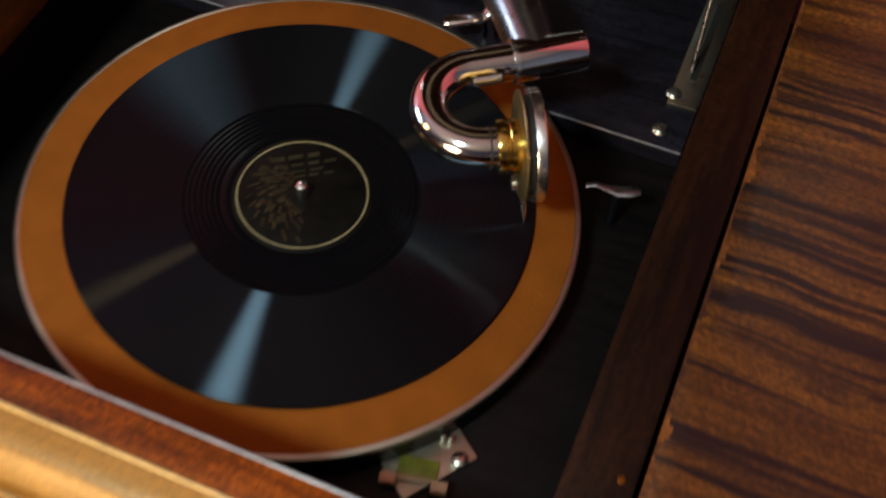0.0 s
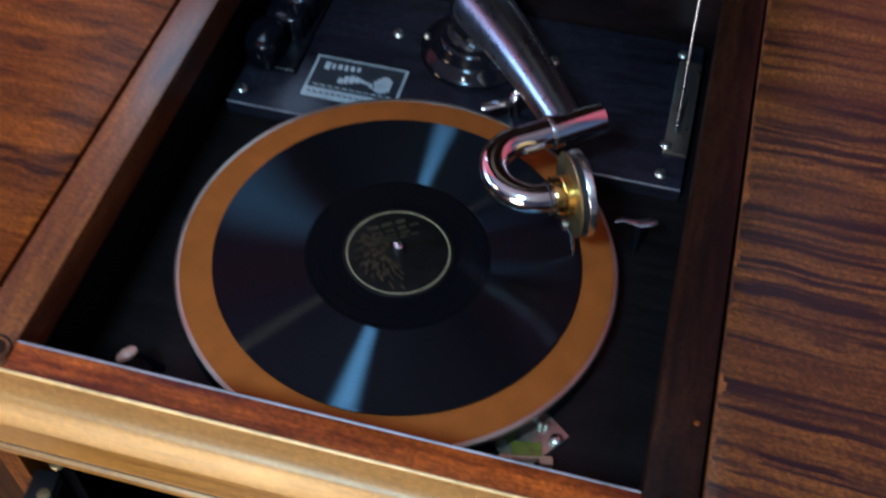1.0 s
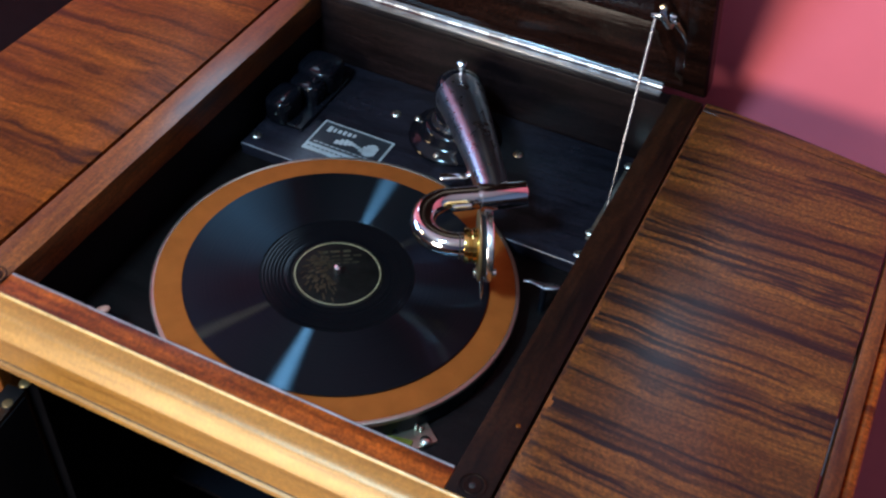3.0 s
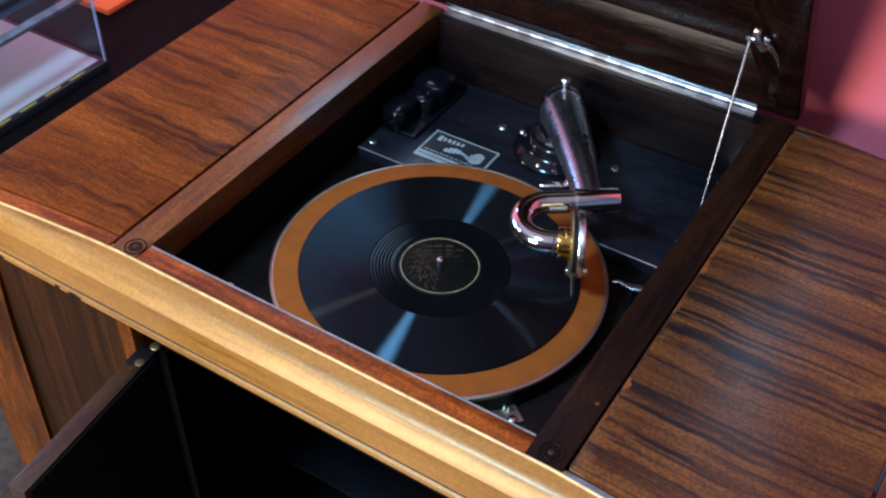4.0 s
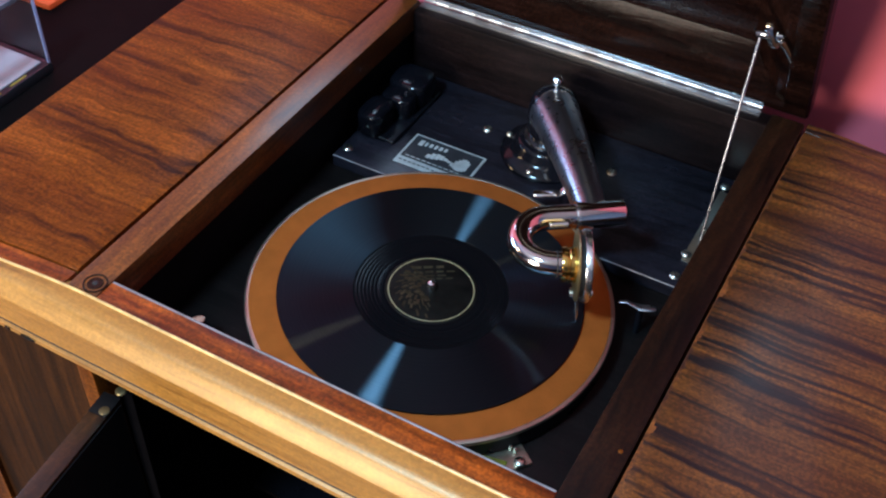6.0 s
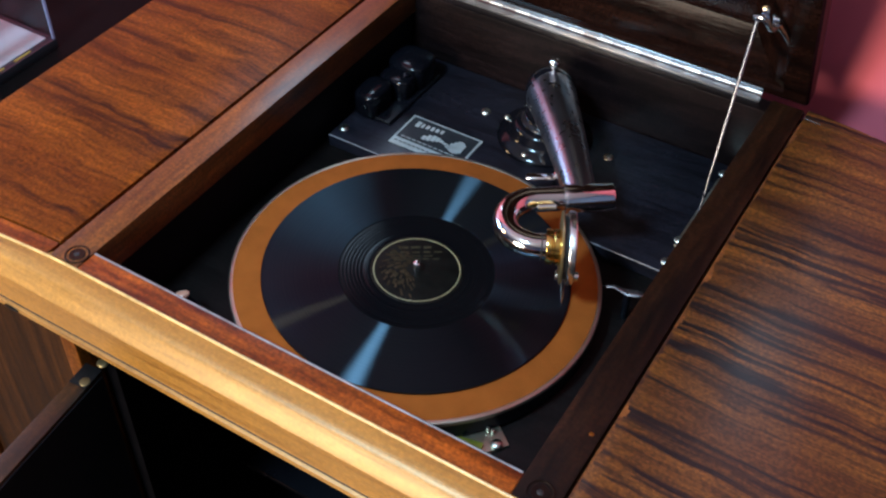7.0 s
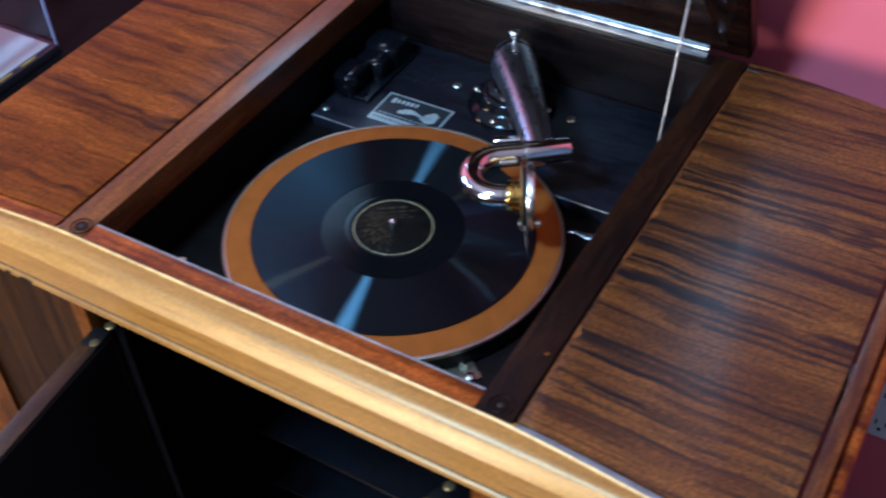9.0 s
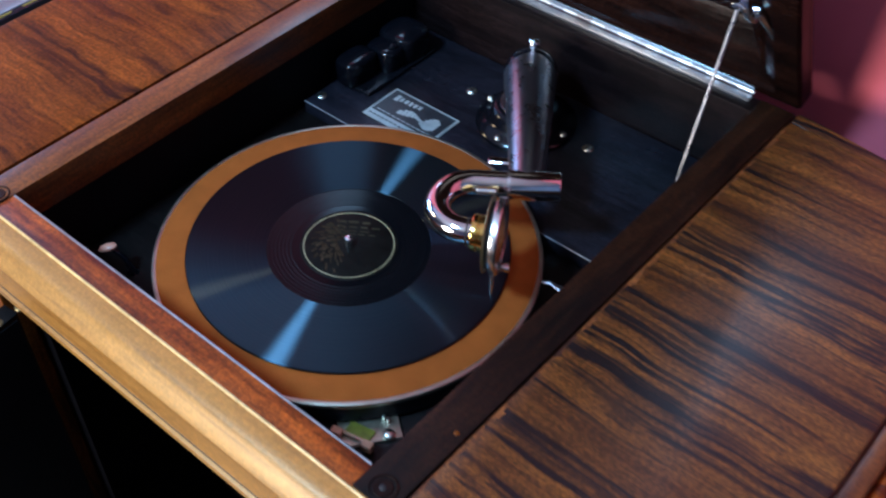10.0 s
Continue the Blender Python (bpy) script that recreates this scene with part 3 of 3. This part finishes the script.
bm = tube([(0.178, 0.268, 0.954), (0.186, 0.276, 0.94), (0.189, 0.282, 0.928)], [0.0042, 0.0034, 0.002], 10, bm)
part("stay_bracket", bm, CHROME, lid, "nickel stay bracket")
stay = part("lid_stay", tube([(0.169, 0.186, 0.787), (0.1605, 0.268, 0.952)], 0.0013, 12), CHROME_ARM, cab, "thin nickel stay rod")
guide = box(0.162, 0.1805, 0.158, 0.262, 0.783, 0.7855, 0.0008)
slide = part("stay_slide", guide, SCREW, cab, "slotted nickel plate")
part("slot", box(0.1695, 0.1735, 0.18, 0.25, 0.7856, 0.7862, 0), GAP, slide, smooth=0)
for y in (0.1375, 0.1655, 0.269):
    screw(slide, 0.164, y, 0.7855 if y > 0.15 else 0.783, 0.0048)


# ---------------------------------------------------------------- turntable and record
table = thing("turntable", "round turntable with rust-orange felt and a pale metal rim", "turntable")
RT = 0.152
TILT = pose(-0.0015, 0.003, 0.7995, -0.7, 1.9, 0) @ pose(0, 0, -0.7995)  # shift and tilt fitted so the rims match the camera's view
table.matrix_world = TILT
part("platter", lathe([(0, 0.7745), (0.12, 0.7745), (RT - 0.003, 0.776), (RT, 0.7775), (RT - 0.0004, 0.781), (RT - 0.0006, 0.7955), (0, 0.7962)], None, 160), DULLENAMEL, table, "dark cast platter")
part("rim", lathe([(RT - 0.003, 0.7962), (RT - 0.0025, 0.7969), (RT - 0.0006, 0.7969), (RT + 0.0006, 0.7962), (RT + 0.0009, 0.795), (RT + 0.0007, 0.7928), (RT - 0.0003, 0.7924)], None, 160), RIM, table, "pale worn metal rim")
part("felt", lathe([(0, 0.797), (0.09, 0.7971), (RT - 0.0035, 0.7973), (RT - 0.0026, 0.7966)], None, 160), FELT, table, "rust-orange felt cover")
part("hub", lathe([(0, 0.7701), (0.03, 0.7701), (0.03, 0.7745)], None, 32), BLACKWOOD, table)
part("spindle", lathe([(0.0036, 0.797), (0.0036, 0.806), (0.003, 0.8078), (0.0015, 0.8086), (0, 0.8088)], None, 20), BRIGHT, table, "bright steel spindle")

rec = thing("record", "black shellac record with a dark gold-printed label", "record")
RZ = 0.8
rec.matrix_world = TILT
part("disc", lathe([(0.0, RZ - 0.0026), (0.1255, RZ - 0.0026), (0.127, RZ - 0.0018), (0.127, RZ - 0.0008), (0.1262, RZ - 0.0001), (0.1245, RZ), (0.0647, RZ), (0.0645, RZ - 0.0002)], None, 192), GROOVES, rec, "shiny black grooved disc", 30)
prof = [(0.0645, RZ - 0.0002)]
for r in (0.0622, 0.0592, 0.0562, 0.0532, 0.0502, 0.0472, 0.0442):
    prof += [(r + 0.0014, RZ - 0.0002), (r + 0.0007, RZ - 0.00032), (r, RZ - 0.0002)]
prof += [(0.0385, RZ - 0.0002)]
part("run_out", lathe(prof, None, 128), SMOOTH_SHELLAC, rec, "smooth band with lead-out grooves", 60)
lab = part("record_label", lathe([(0.0385, RZ - 0.0002), (0.038, RZ + 0.0001), (0.0, RZ + 0.0001)], None, 96), LABEL, rec, "dark paper label")
part("label_ring", lathe([(0.036, RZ + 0.0002), (0.0359, RZ + 0.0003), (0.0351, RZ + 0.0003), (0.035, RZ + 0.0002)], None, 96), RINGINK, lab, "gold printed ring")


def bar(own, cx, cy, w, h, z):
    v = [own.verts.new((cx + sx * w / 2, cy + sy * h / 2, z)) for sx, sy in ((-1, -1), (1, -1), (1, 1), (-1, 1))]
    own.faces.new(v)


own = bmesh.new()
for cy, w, h in ((0.025, 0.03, 0.003), (0.0195, 0.046, 0.002), (0.015, 0.03, 0.0014), (0.0115, 0.04, 0.0014)):
    n = max(2, int(w / 0.008))
    for i in range(n):
        bar(own, -w / 2 + w * (i + 0.5) / n, cy, w / n * random.uniform(0.6, 0.85), h, RZ + 0.0003)
own.transform(pose(0, 0, 0, 0, 0, 35))
part("label_print", own, GOLDINK, lab, "unreadable gold print as bars", 0)

own = bmesh.new()
for i in range(11):
    a = radians(150 + 14 * i)
    for k in range(4):
        r = 0.012 + 0.0052 * k + random.uniform(-0.001, 0.001)
        q = bmesh.new()
        bar(q, random.uniform(-0.002, 0.002), 0, random.uniform(0.004, 0.008), random.uniform(0.0008, 0.003), 0)
        merge(own, q, pose(r * math.cos(a), r * math.sin(a), RZ + 0.0003, 0, 0, 150 + 14 * i + 35))
tagged(part("label_picture", own, plain("copper_label_print", (0.034, 0.022, 0.012), 0.6, 0.6, 150, 0, 0, 0.05), lab, "", 0), "worn coppery picture as plain strokes", kind="stuff")

# ---------------------------------------------------------------- tone arm
arm = thing("tone_arm", "tarnished nickel gooseneck tone arm with its soundbox on the record", "tone arm")
PX, PY, DZ = -0.002, 0.237, 0.783
BASE = pose(-0.002, 0.2315, DZ)
part("base_flange", lathe([(0, 0), (0.0455, 0), (0.046, 0.003), (0.044, 0.0055), (0.038, 0.008), (0.034, 0.0115), (0.0315, 0.0175), (0.028, 0.0205), (0.0235, 0.0215), (0, 0.0215)], BASE, 64), BLACKGLOSS, arm, "glossy black stepped base")
for a in (180, 270, 0):
    part("flange_screw", lathe([(0, 0.0024), (0.0016, 0.0022), (0.0028, 0.0014), (0.0034, 0)], BASE @ pose(0.0412 * math.cos(radians(a)), 0.0412 * math.sin(radians(a)), 0.0068), 16), SCREW, arm, "round nickel screw head")
part("base_ring", lathe([(0.022, 0.0205), (0.0238, 0.0213), (0.0238, 0.0228), (0.022, 0.0235), (0, 0.0235)], BASE, 48), CHROME_ARM, arm, "tarnished ring")
part("pivot", lathe([(0, 0.02), (0.0222, 0.02), (0.023, 0.028), (0.0234, 0.05), (0.0228, 0.057), (0.0205, 0.064), (0.0155, 0.069), (0.008, 0.0715), (0, 0.072)], pose(PX, PY - 0.002, DZ), 40), BLACKGLOSS, arm, "black pivot")
knob = lathe([(0, 0.0), (0.0035, 0.0), (0.003, 0.004), (0.0026, 0.006), (0.0048, 0.009), (0.0052, 0.0115), (0.004, 0.0145), (0.0015, 0.016), (0, 0.0162)], pose(PX, PY, DZ + 0.0705), 20)
part("pivot_knob", knob, CHROME, arm)
D1 = Vector((math.cos(radians(35.5)), math.sin(radians(35.5)), 0))  # along the joint, towards its open end
D = Vector((math.cos(radians(27.5)), math.sin(radians(27.5)), 0))  # along the lower leg, towards the soundbox
N = Vector((D.y, -D.x, 0))
ZT, ZB, RTUBE = 0.8475, 0.8485, 0.0103
T0 = Vector((0.1145, 0.119, ZT))
A1 = T0 - D1 * 0.026
A0 = Vector((PX + 0.004, PY - 0.008, 0.834))
pts, rad = [], []
for k in range(17):
    u = k / 16
    p = A0.lerp(Vector((A1.x, A1.y, 0.846)), u)
    p.z += 0.004 * math.sin(u * math.pi)
    pts.append(p)
    rad.append(0.0235 - 0.0105 * u ** 0.9)
back = (A0 - A1).normalized()
dome = [(A0 + back * 0.0205 * math.sin(radians(a)), 0.0235 * math.cos(radians(a))) for a in (86, 75, 62, 48, 34, 20, 8)]
part("arm_tube", tube([p for p, r in dome] + pts, [r for p, r in dome] + rad, 32), CHROME_ARM, arm, "tapered tarnished arm tube with a domed end")
part("arm_joint", tube([T0, T0 - D1 * 0.001, T0 - D1 * 0.0385], [RTUBE + 0.0006, RTUBE + 0.0014, RTUBE + 0.0014], 32), CHROME, arm)
part("joint_ring", tube([T0 - D1 * 0.0382, T0 - D1 * 0.0402], RTUBE + 0.0021, 32), BRIGHT, arm)
BEND = 0.0275
B0 = T0 - D1 * 0.064
pts = [T0 - D1 * 0.036, T0 - D1 * 0.05]
middle = B0 + BEND * Vector((D1.y, -D1.x, 0))
for k in range(29):
    h = radians(35.5 + 180 + 172 * k / 28)
    p = middle - BEND * Vector((-math.sin(h), math.cos(h), 0))
    p.z = ZT + (ZB - ZT) * k / 28
    pts.append(p)
B1 = pts[-1].copy()
pts += [B1 + D * 0.003, B1 + D * 0.006]
part("gooseneck", tube(pts, RTUBE, 32), CHROME, arm, "polished nickel U-shaped gooseneck")
part("leg_ring", tube([B1 + D * 0.001, B1 + D * 0.002], RTUBE + 0.0007, 32), GAP, arm, "dark joint line")
clip = T0 - D1 * 0.056 + Vector((D1.y, -D1.x, 0)) * 0.009
part("gooseneck_catch", tube([clip - D1 * 0.008, clip - D1 * 0.007, clip + D1 * 0.007, clip + D1 * 0.008], [0.0026, 0.0036, 0.0036, 0.0026], 12), BRIGHT, arm)
SIDE = Matrix((Vector((0, 0, 1)), N, D)).transposed().to_4x4()  # local z along the lower leg
C0 = B1 + D * 0.0045
part("collar", lathe([(0.0098, 0), (0.0138, 0.0004), (0.0142, 0.0015), (0.0142, 0.0045), (0.0134, 0.0052), (0.0134, 0.0062), (0.0142, 0.007), (0.0142, 0.0118), (0.0128, 0.0125), (0.0, 0.0125)], Matrix.Translation(C0) @ SIDE, 40), BRASS, arm, "gold brass collar")
SB = Matrix.Translation(C0 + D * 0.0118) @ SIDE
RS = 0.0292
box_ = part("soundbox", lathe([(0, 0.0045), (RS - 0.003, 0.0045), (RS - 0.0004, 0.0052), (RS, 0.006), (RS, 0.0098), (RS - 0.0008, 0.0106), (RS - 0.004, 0.0108), (RS - 0.005, 0.0098), (0, 0.0092)], SB, 64), BRIGHT, arm, "round nickel soundbox")
part("back_flange", lathe([(0, 0), (RS - 0.001, 0), (RS - 0.0004, 0.0006), (RS - 0.001, 0.0014), (0, 0.0016)], SB, 64), DULLBRASS, box_, "dull brass flange")
part("gasket", lathe([(0, 0.0014), (RS - 0.0045, 0.0014), (RS - 0.0045, 0.0048), (0, 0.005)], SB, 48), GAP, box_, "dark rubber gasket")
S0 = C0 + D * 0.016
hub0 = Vector((S0.x, S0.y, ZB - 0.0315))
bm = tube([hub0 - D * 0.006, hub0 + D * 0.0065], 0.0042, 16)
bm = tube([hub0 + Vector((0, 0, 0.004)), hub0 - Vector((0, 0, 0.004)) + N * 0.003], 0.0034, 14, bm)
part("needle_holder", bm, BRIGHT, box_)
part("thumb_screw", tube([hub0 + D * 0.0065, hub0 + D * 0.0085, hub0 + D * 0.0125], [0.002, 0.0038, 0.0038], 14), CHROME, box_)
tip = hub0 + N * 0.0115 + D * 0.001
tip.z = 0.7958
part("needle", tube([hub0 + N * 0.002, hub0.lerp(tip, 0.7), tip], [0.0018, 0.0015, 0.0004], 10), BRIGHT, box_, "steel needle")

# the arm's rest, before its base
rest = thing("arm_rest", "small bent nickel arm rest on the dark board", "arm rest")
bm = tube([(0.0215, 0.1478, 0.805), (0.0235, 0.149, 0.805), (0.041, 0.16, 0.805), (0.0435, 0.1622, 0.806), (0.0462, 0.166, 0.811), (0.0478, 0.169, 0.819)], [0.003, 0.0046, 0.0046, 0.0042, 0.0038, 0.0028], 14, None, 0.5)
bm = tube([(0.0425, 0.162, 0.805), (0.0435, 0.165, 0.795), (0.0435, 0.166, 0.783)], [0.003, 0.0032, 0.0055], 14, bm)
part("rest_hook", bm, CHROME, rest)
for sx, sy in ((-0.1722, 0.1403), (-0.0692, 0.2355), (0.0628, 0.237), (0.012, 0.152)):
    screw(board, sx, sy, DZ, 0.0052)

# maker's plate
plate = thing("maker_plate", "small black and silver printed metal plate on the dark board", "name plate")
PM = pose(-0.0863, 0.1693, DZ, 0, 0, 0)
bm = box(-0.0385, 0.0385, -0.0235, 0.0235, 0, 0.0012, 0.0005)
bm.transform(PM)
part("plate_border", bm, SILVER, plate, "silver border", 0)
bm = box(-0.0362, 0.0362, -0.0135, 0.0213, 0.0012, 0.0014, 0)
bm.transform(PM)
part("plate_field", bm, PLATEBLACK, plate, "black field", 0)
own = bmesh.new()
for i, (w, h) in enumerate(((0.0045, 0.0085), (0.0026, 0.006), (0.0034, 0.0055), (0.003, 0.006), (0.0034, 0.0055), (0.003, 0.005))):
    bar(own, -0.027 + 0.0052 * i, 0.0122 + 0.0003 * i, w, h, 0.0016)
for i in range(7):
    u = i / 6
    bar(own, -0.012 + 0.026 * u, -0.002 + 0.004 * math.sin(u * 3), 0.004, 0.006 + 0.003 * math.sin(u * 6), 0.0016)
for i in range(6):
    u = i / 5
    bar(own, 0.016 + 0.012 * u, 0.0 + 0.002 * math.sin(2 * u), 0.0026, 0.010 + 0.009 * math.sin(u * 2.8), 0.0016)
for i in range(11):
    bar(own, -0.03 + 0.006 * i, -0.0105, 0.0045, 0.0014, 0.0016)
own.transform(PM)
part("plate_print", own, SILVER, plate, "silver shapes in place of lettering and picture", 0)
own = bmesh.new()
for i in range(14):
    bar(own, -0.033 + 0.005 * i, -0.0185, 0.0035, 0.0016, 0.0015)
own.transform(PM)
part("small_print", own, PLATEBLACK, plate, "unreadable small print as bars", 0)

# ---------------------------------------------------------------- small fittings of the board
unit = thing("stop_mechanism", "glossy black two-humped stop mechanism on the rear board", "fitting")


def lobe(cx, cy, hw, hl, z0, z1, rise):
    """A rounded block with a softly domed top."""
    own = bmesh.new()
    rings = []
    for f, z in ((0.97, z0), (1.0, z0 + 0.002), (1.0, z1 - 0.004), (0.96, z1 - 0.0015), (0.86, z1), (0.6, z1 + rise * 0.6), (0.25, z1 + rise)):
        rings.append([])
        for i in range(36):
            a = 2 * math.pi * i / 36
            c, q = math.cos(a), math.sin(a)
            rings[-1].append(own.verts.new((cx + f * hw * math.copysign(abs(c) ** 0.6, c), cy + f * hl * math.copysign(abs(q) ** 0.6, q), z)))
    for a, b in zip(rings, rings[1:]):
        for i in range(36):
            own.faces.new((a[i], a[(i + 1) % 36], b[(i + 1) % 36], b[i]))
    own.faces.new(rings[0][::-1])
    own.faces.new(rings[-1])
    return own


part("foot", box(-0.1785, -0.136, 0.166, 0.262, 0.7831, 0.7868, 0.002, 3), DULLENAMEL, unit)
part("rear_block", lobe(-0.158, 0.2405, 0.0205, 0.0205, 0.7868, 0.812, 0.002), BLACKGLOSS, unit, "rounded black rear block")
part("middle_block", lobe(-0.1575, 0.213, 0.0165, 0.0135, 0.7868, 0.808, 0.001), BLACKGLOSS, unit, "lower black middle block")
part("front_block", lobe(-0.1645, 0.1805, 0.0135, 0.0195, 0.7868, 0.81, 0.0015), BLACKGLOSS, unit, "rounded black front block")
part("block_screw", lathe([(0.0046, 0), (0.0048, 0.0016), (0.003, 0.0028), (0, 0.0031)], pose(-0.149, 0.2145, 0.8088), 18), BLACKGLOSS, unit)

lev = thing("speed_lever", "small flat nickel speed lever beside the turntable", "lever")
part("blade", tube([(0.1385, 0.0695, 0.7995), (0.144, 0.0712, 0.801), (0.149, 0.0718, 0.7995), (0.156, 0.0732, 0.798), (0.163, 0.0752, 0.799), (0.168, 0.0768, 0.799)], [0.0014, 0.0017, 0.0021, 0.0036, 0.0038, 0.0018], 14, None, 0.35), CHROME_ARM, lev)
part("pin", lathe([(0.003, 0), (0.003, 0.029), (0, 0.0295)], pose(0.156, 0.0732, 0.7695), 14), BLACKGLOSS, lev)

brake = thing("brake_lever", "small bent copper-tipped brake lever at the well's corner", "lever")
part("lever_tip", tube([(-0.1545, -0.1245, 0.7925), (-0.153, -0.123, 0.7935), (-0.1495, -0.1197, 0.7952), (-0.1455, -0.116, 0.7965), (-0.1438, -0.1145, 0.797)], [0.0012, 0.0032, 0.0044, 0.0036, 0.0014], 14, None, 0.6), plain("copper_tip", (0.5, 0.25, 0.17), 0.3, 0.3, 60), brake, "worn copper tip")
part("lever_stem", tube([(-0.147, -0.1175, 0.7945), (-0.14, -0.113, 0.785), (-0.136, -0.111, 0.772), (-0.136, -0.111, 0.7695)], [0.002, 0.0022, 0.0026, 0.005], 12), BLACKGLOSS, brake, "black stem")

reg = thing("speed_regulator", "small tarnished brass speed regulator under the turntable's edge", "fitting")
RM = pose(0.117, -0.1055, 0.7695, 0, 0, 12)
bm = box(-0.0125, 0.0125, -0.0215, 0.0215, 0, 0.0032, 0.0008)
bm.transform(pose(0.1165, -0.1005, 0.7695, 0, 0, -37))
part("base_plate", bm, metal("pale_brass", (0.5, 0.45, 0.34), 0.4, 0.6, (0.2, 0.16, 0.1)), reg)
bm = box(-0.013, 0.007, -0.007, 0.0035, 0.0032, 0.005, 0.0008)
bm.transform(RM)
part("indicator", bm, plain("olive_dial", (0.17, 0.17, 0.02), 0.4, 0.4, 90), reg, "olive-green dial")
COPPER = plain("copper_block", (0.62, 0.36, 0.22), 0.3, 0.3, 60)
for dx, dy, h in ((0.009, -0.0115, 0.0105), (-0.0165, -0.0105, 0.009)):
    bm = box(dx - 0.0042, dx + 0.0042, dy - 0.003, dy + 0.003, 0.0032, h, 0.0012)
    bm.transform(RM)
    part("stop_block", bm, COPPER, reg, "copper block")
bm = tube([(-0.015, -0.0085, 0.0062), (0.009, -0.0085, 0.0066)], 0.0012, 10)
bm.transform(RM)
part("cross_bar", bm, COPPER, reg)
part("dial_screw", lathe([(0.004, 0.0032), (0.0042, 0.0058), (0.0032, 0.0068), (0, 0.0072)], pose(0.1315, -0.0965, 0.7695), 24), SCREW, reg, "round nickel screw head")
for dx in (0.1195, 0.1235):
    part("stud", lathe([(0.0014, 0.003), (0.0014, 0.0075), (0, 0.008)], pose(dx, -0.0885, 0.7695), 12), SCREW, reg)

# bent rod and cord at the wall
rod = thing("metal_rod", "bent dark metal rod standing against the red wall", "rod")
part("rod_bar", tube([(0.36, 0.345, 0.42), (0.4, 0.345, 0.434), (0.409, 0.345, 0.437), (0.4135, 0.345, 0.443), (0.4155, 0.345, 0.452), (0.428, 0.345, 0.561), (0.445, 0.345, 0.71)], 0.0055, 14), metal("dark_steel", (0.3, 0.27, 0.22), 0.35, 0.5, (0.08, 0.06, 0.05)), rod)
part("rod_foot", tube([(0.385, 0.345, 0.0), (0.382, 0.345, 0.365), (0.375, 0.345, 0.49)], 0.0035, 10), GAP, rod, "thin dark upright")

# ---------------------------------------------------------------- beside the cabinet
outlet = thing("wall_outlet", "white plastic double wall socket plate on the red wall", "socket")
part("cover_plate", box(0.362, 0.456, 0.367, 0.375, 0.333, 0.437, 0.003, 3), WHITEPL, outlet)
for cx in (0.386, 0.432):
    for cz in (0.361, 0.411):
        for dx in (-0.006, 0.006):
            part("socket_slot", box(cx + dx - 0.001, cx + dx + 0.001, 0.3662, 0.3672, cz - 0.004, cz + 0.004, 0), GAP, outlet, smooth=0)
        part("socket_hole", lathe([(0, 0), (0.0025, 0), (0.0025, 0.001)], pose(cx, 0.3662, cz - 0.012, -90), 12), GAP, outlet)

tab = thing("side_table", "low black lacquered table beside the cabinet", "table")
part("tabletop", box(-1.15, -0.43, -0.32, 0.36, 0.735, 0.765, 0.003), TABLEM, tab)
for lx in (-1.12, -0.64):
    for ly in (-0.29, 0.33):
        part("leg", box(lx - 0.02, lx + 0.02, ly - 0.02, ly + 0.02, 0, 0.735, 0.002), TABLEM, tab)

case = thing("display_case", "clear acrylic case on a black tray holding a grey sheet", "display case")
part("tray", box(-0.86, -0.523, -0.25, 0.108, 0.765, 0.777, 0.002), TRAY, case, "black tray with yellow dashes on its edge")
part("sheet", box(-0.84, -0.531, -0.235, 0.1, 0.777, 0.7785, 0.0003), PAPER, case, "pale grey sheet")
for k in range(9):
    y = -0.235 + 0.036 * k
    part("dash", box(-0.5291, -0.5265, y, y + 0.022, 0.7771, 0.7776, 0), YELLOW, case, smooth=0)
part("side_pane", box(-0.5255, -0.5235, -0.248, 0.106, 0.7772, 0.862, 0.0005), ACRYLIC, case, "clear pane")
part("back_pane", box(-0.858, -0.5258, 0.104, 0.106, 0.7772, 0.862, 0.0005), ACRYLIC, case, "clear pane")
part("top_pane", box(-0.858, -0.5235, -0.248, 0.106, 0.8622, 0.8645, 0.0006), ACRYLIC, case, "clear top pane")

EDGE = plain("frosted_acrylic_edge", (0.3, 0.32, 0.5), 0.3, 0.2, 40)
part("pane_edge", box(-0.5256, -0.5234, 0.1035, 0.1065, 0.7772, 0.862, 0.0005), EDGE, case, "bluish pane edge")
part("pane_edge", box(-0.535, -0.523, -0.248, 0.107, 0.8622, 0.867, 0.0008), plain("frosted_strip", (0.1, 0.115, 0.14), 0.4, 0.5, 60), case, "frosted top edge")
gear = thing("plastic_box", "blue-grey ribbed plastic box on the clear case", "box")
part("body", box(-0.85, -0.56, -0.24, 0.09, 0.8646, 0.90, 0.004), BLUEGREY, gear)
part("rib", box(-0.56, -0.556, -0.235, 0.085, 0.876, 0.884, 0.001), TRAY, gear)

card = thing("orange_box", "bright orange cardboard box on the black table", "box")
part("carton", box(-0.80, -0.609, 0.192, 0.345, 0.765, 0.773, 0.002), ORANGE, card)

rug = thing("rug", "greyish brown carpet runner on the floor", "rug")
part("carpet", box(-1.6, -0.6, -0.17, 0.3, 0.0, 0.012, 0.004), RUG, rug)

shade = thing("ceiling_lamp", "round white ceiling lamp", "lamp")
part("housing", lathe([(0.19, 0), (0.19, 0.09), (0.15, 0.12), (0, 0.12), ], pose(-0.26, -1.05, 2.38), 40), CEIL, shade)
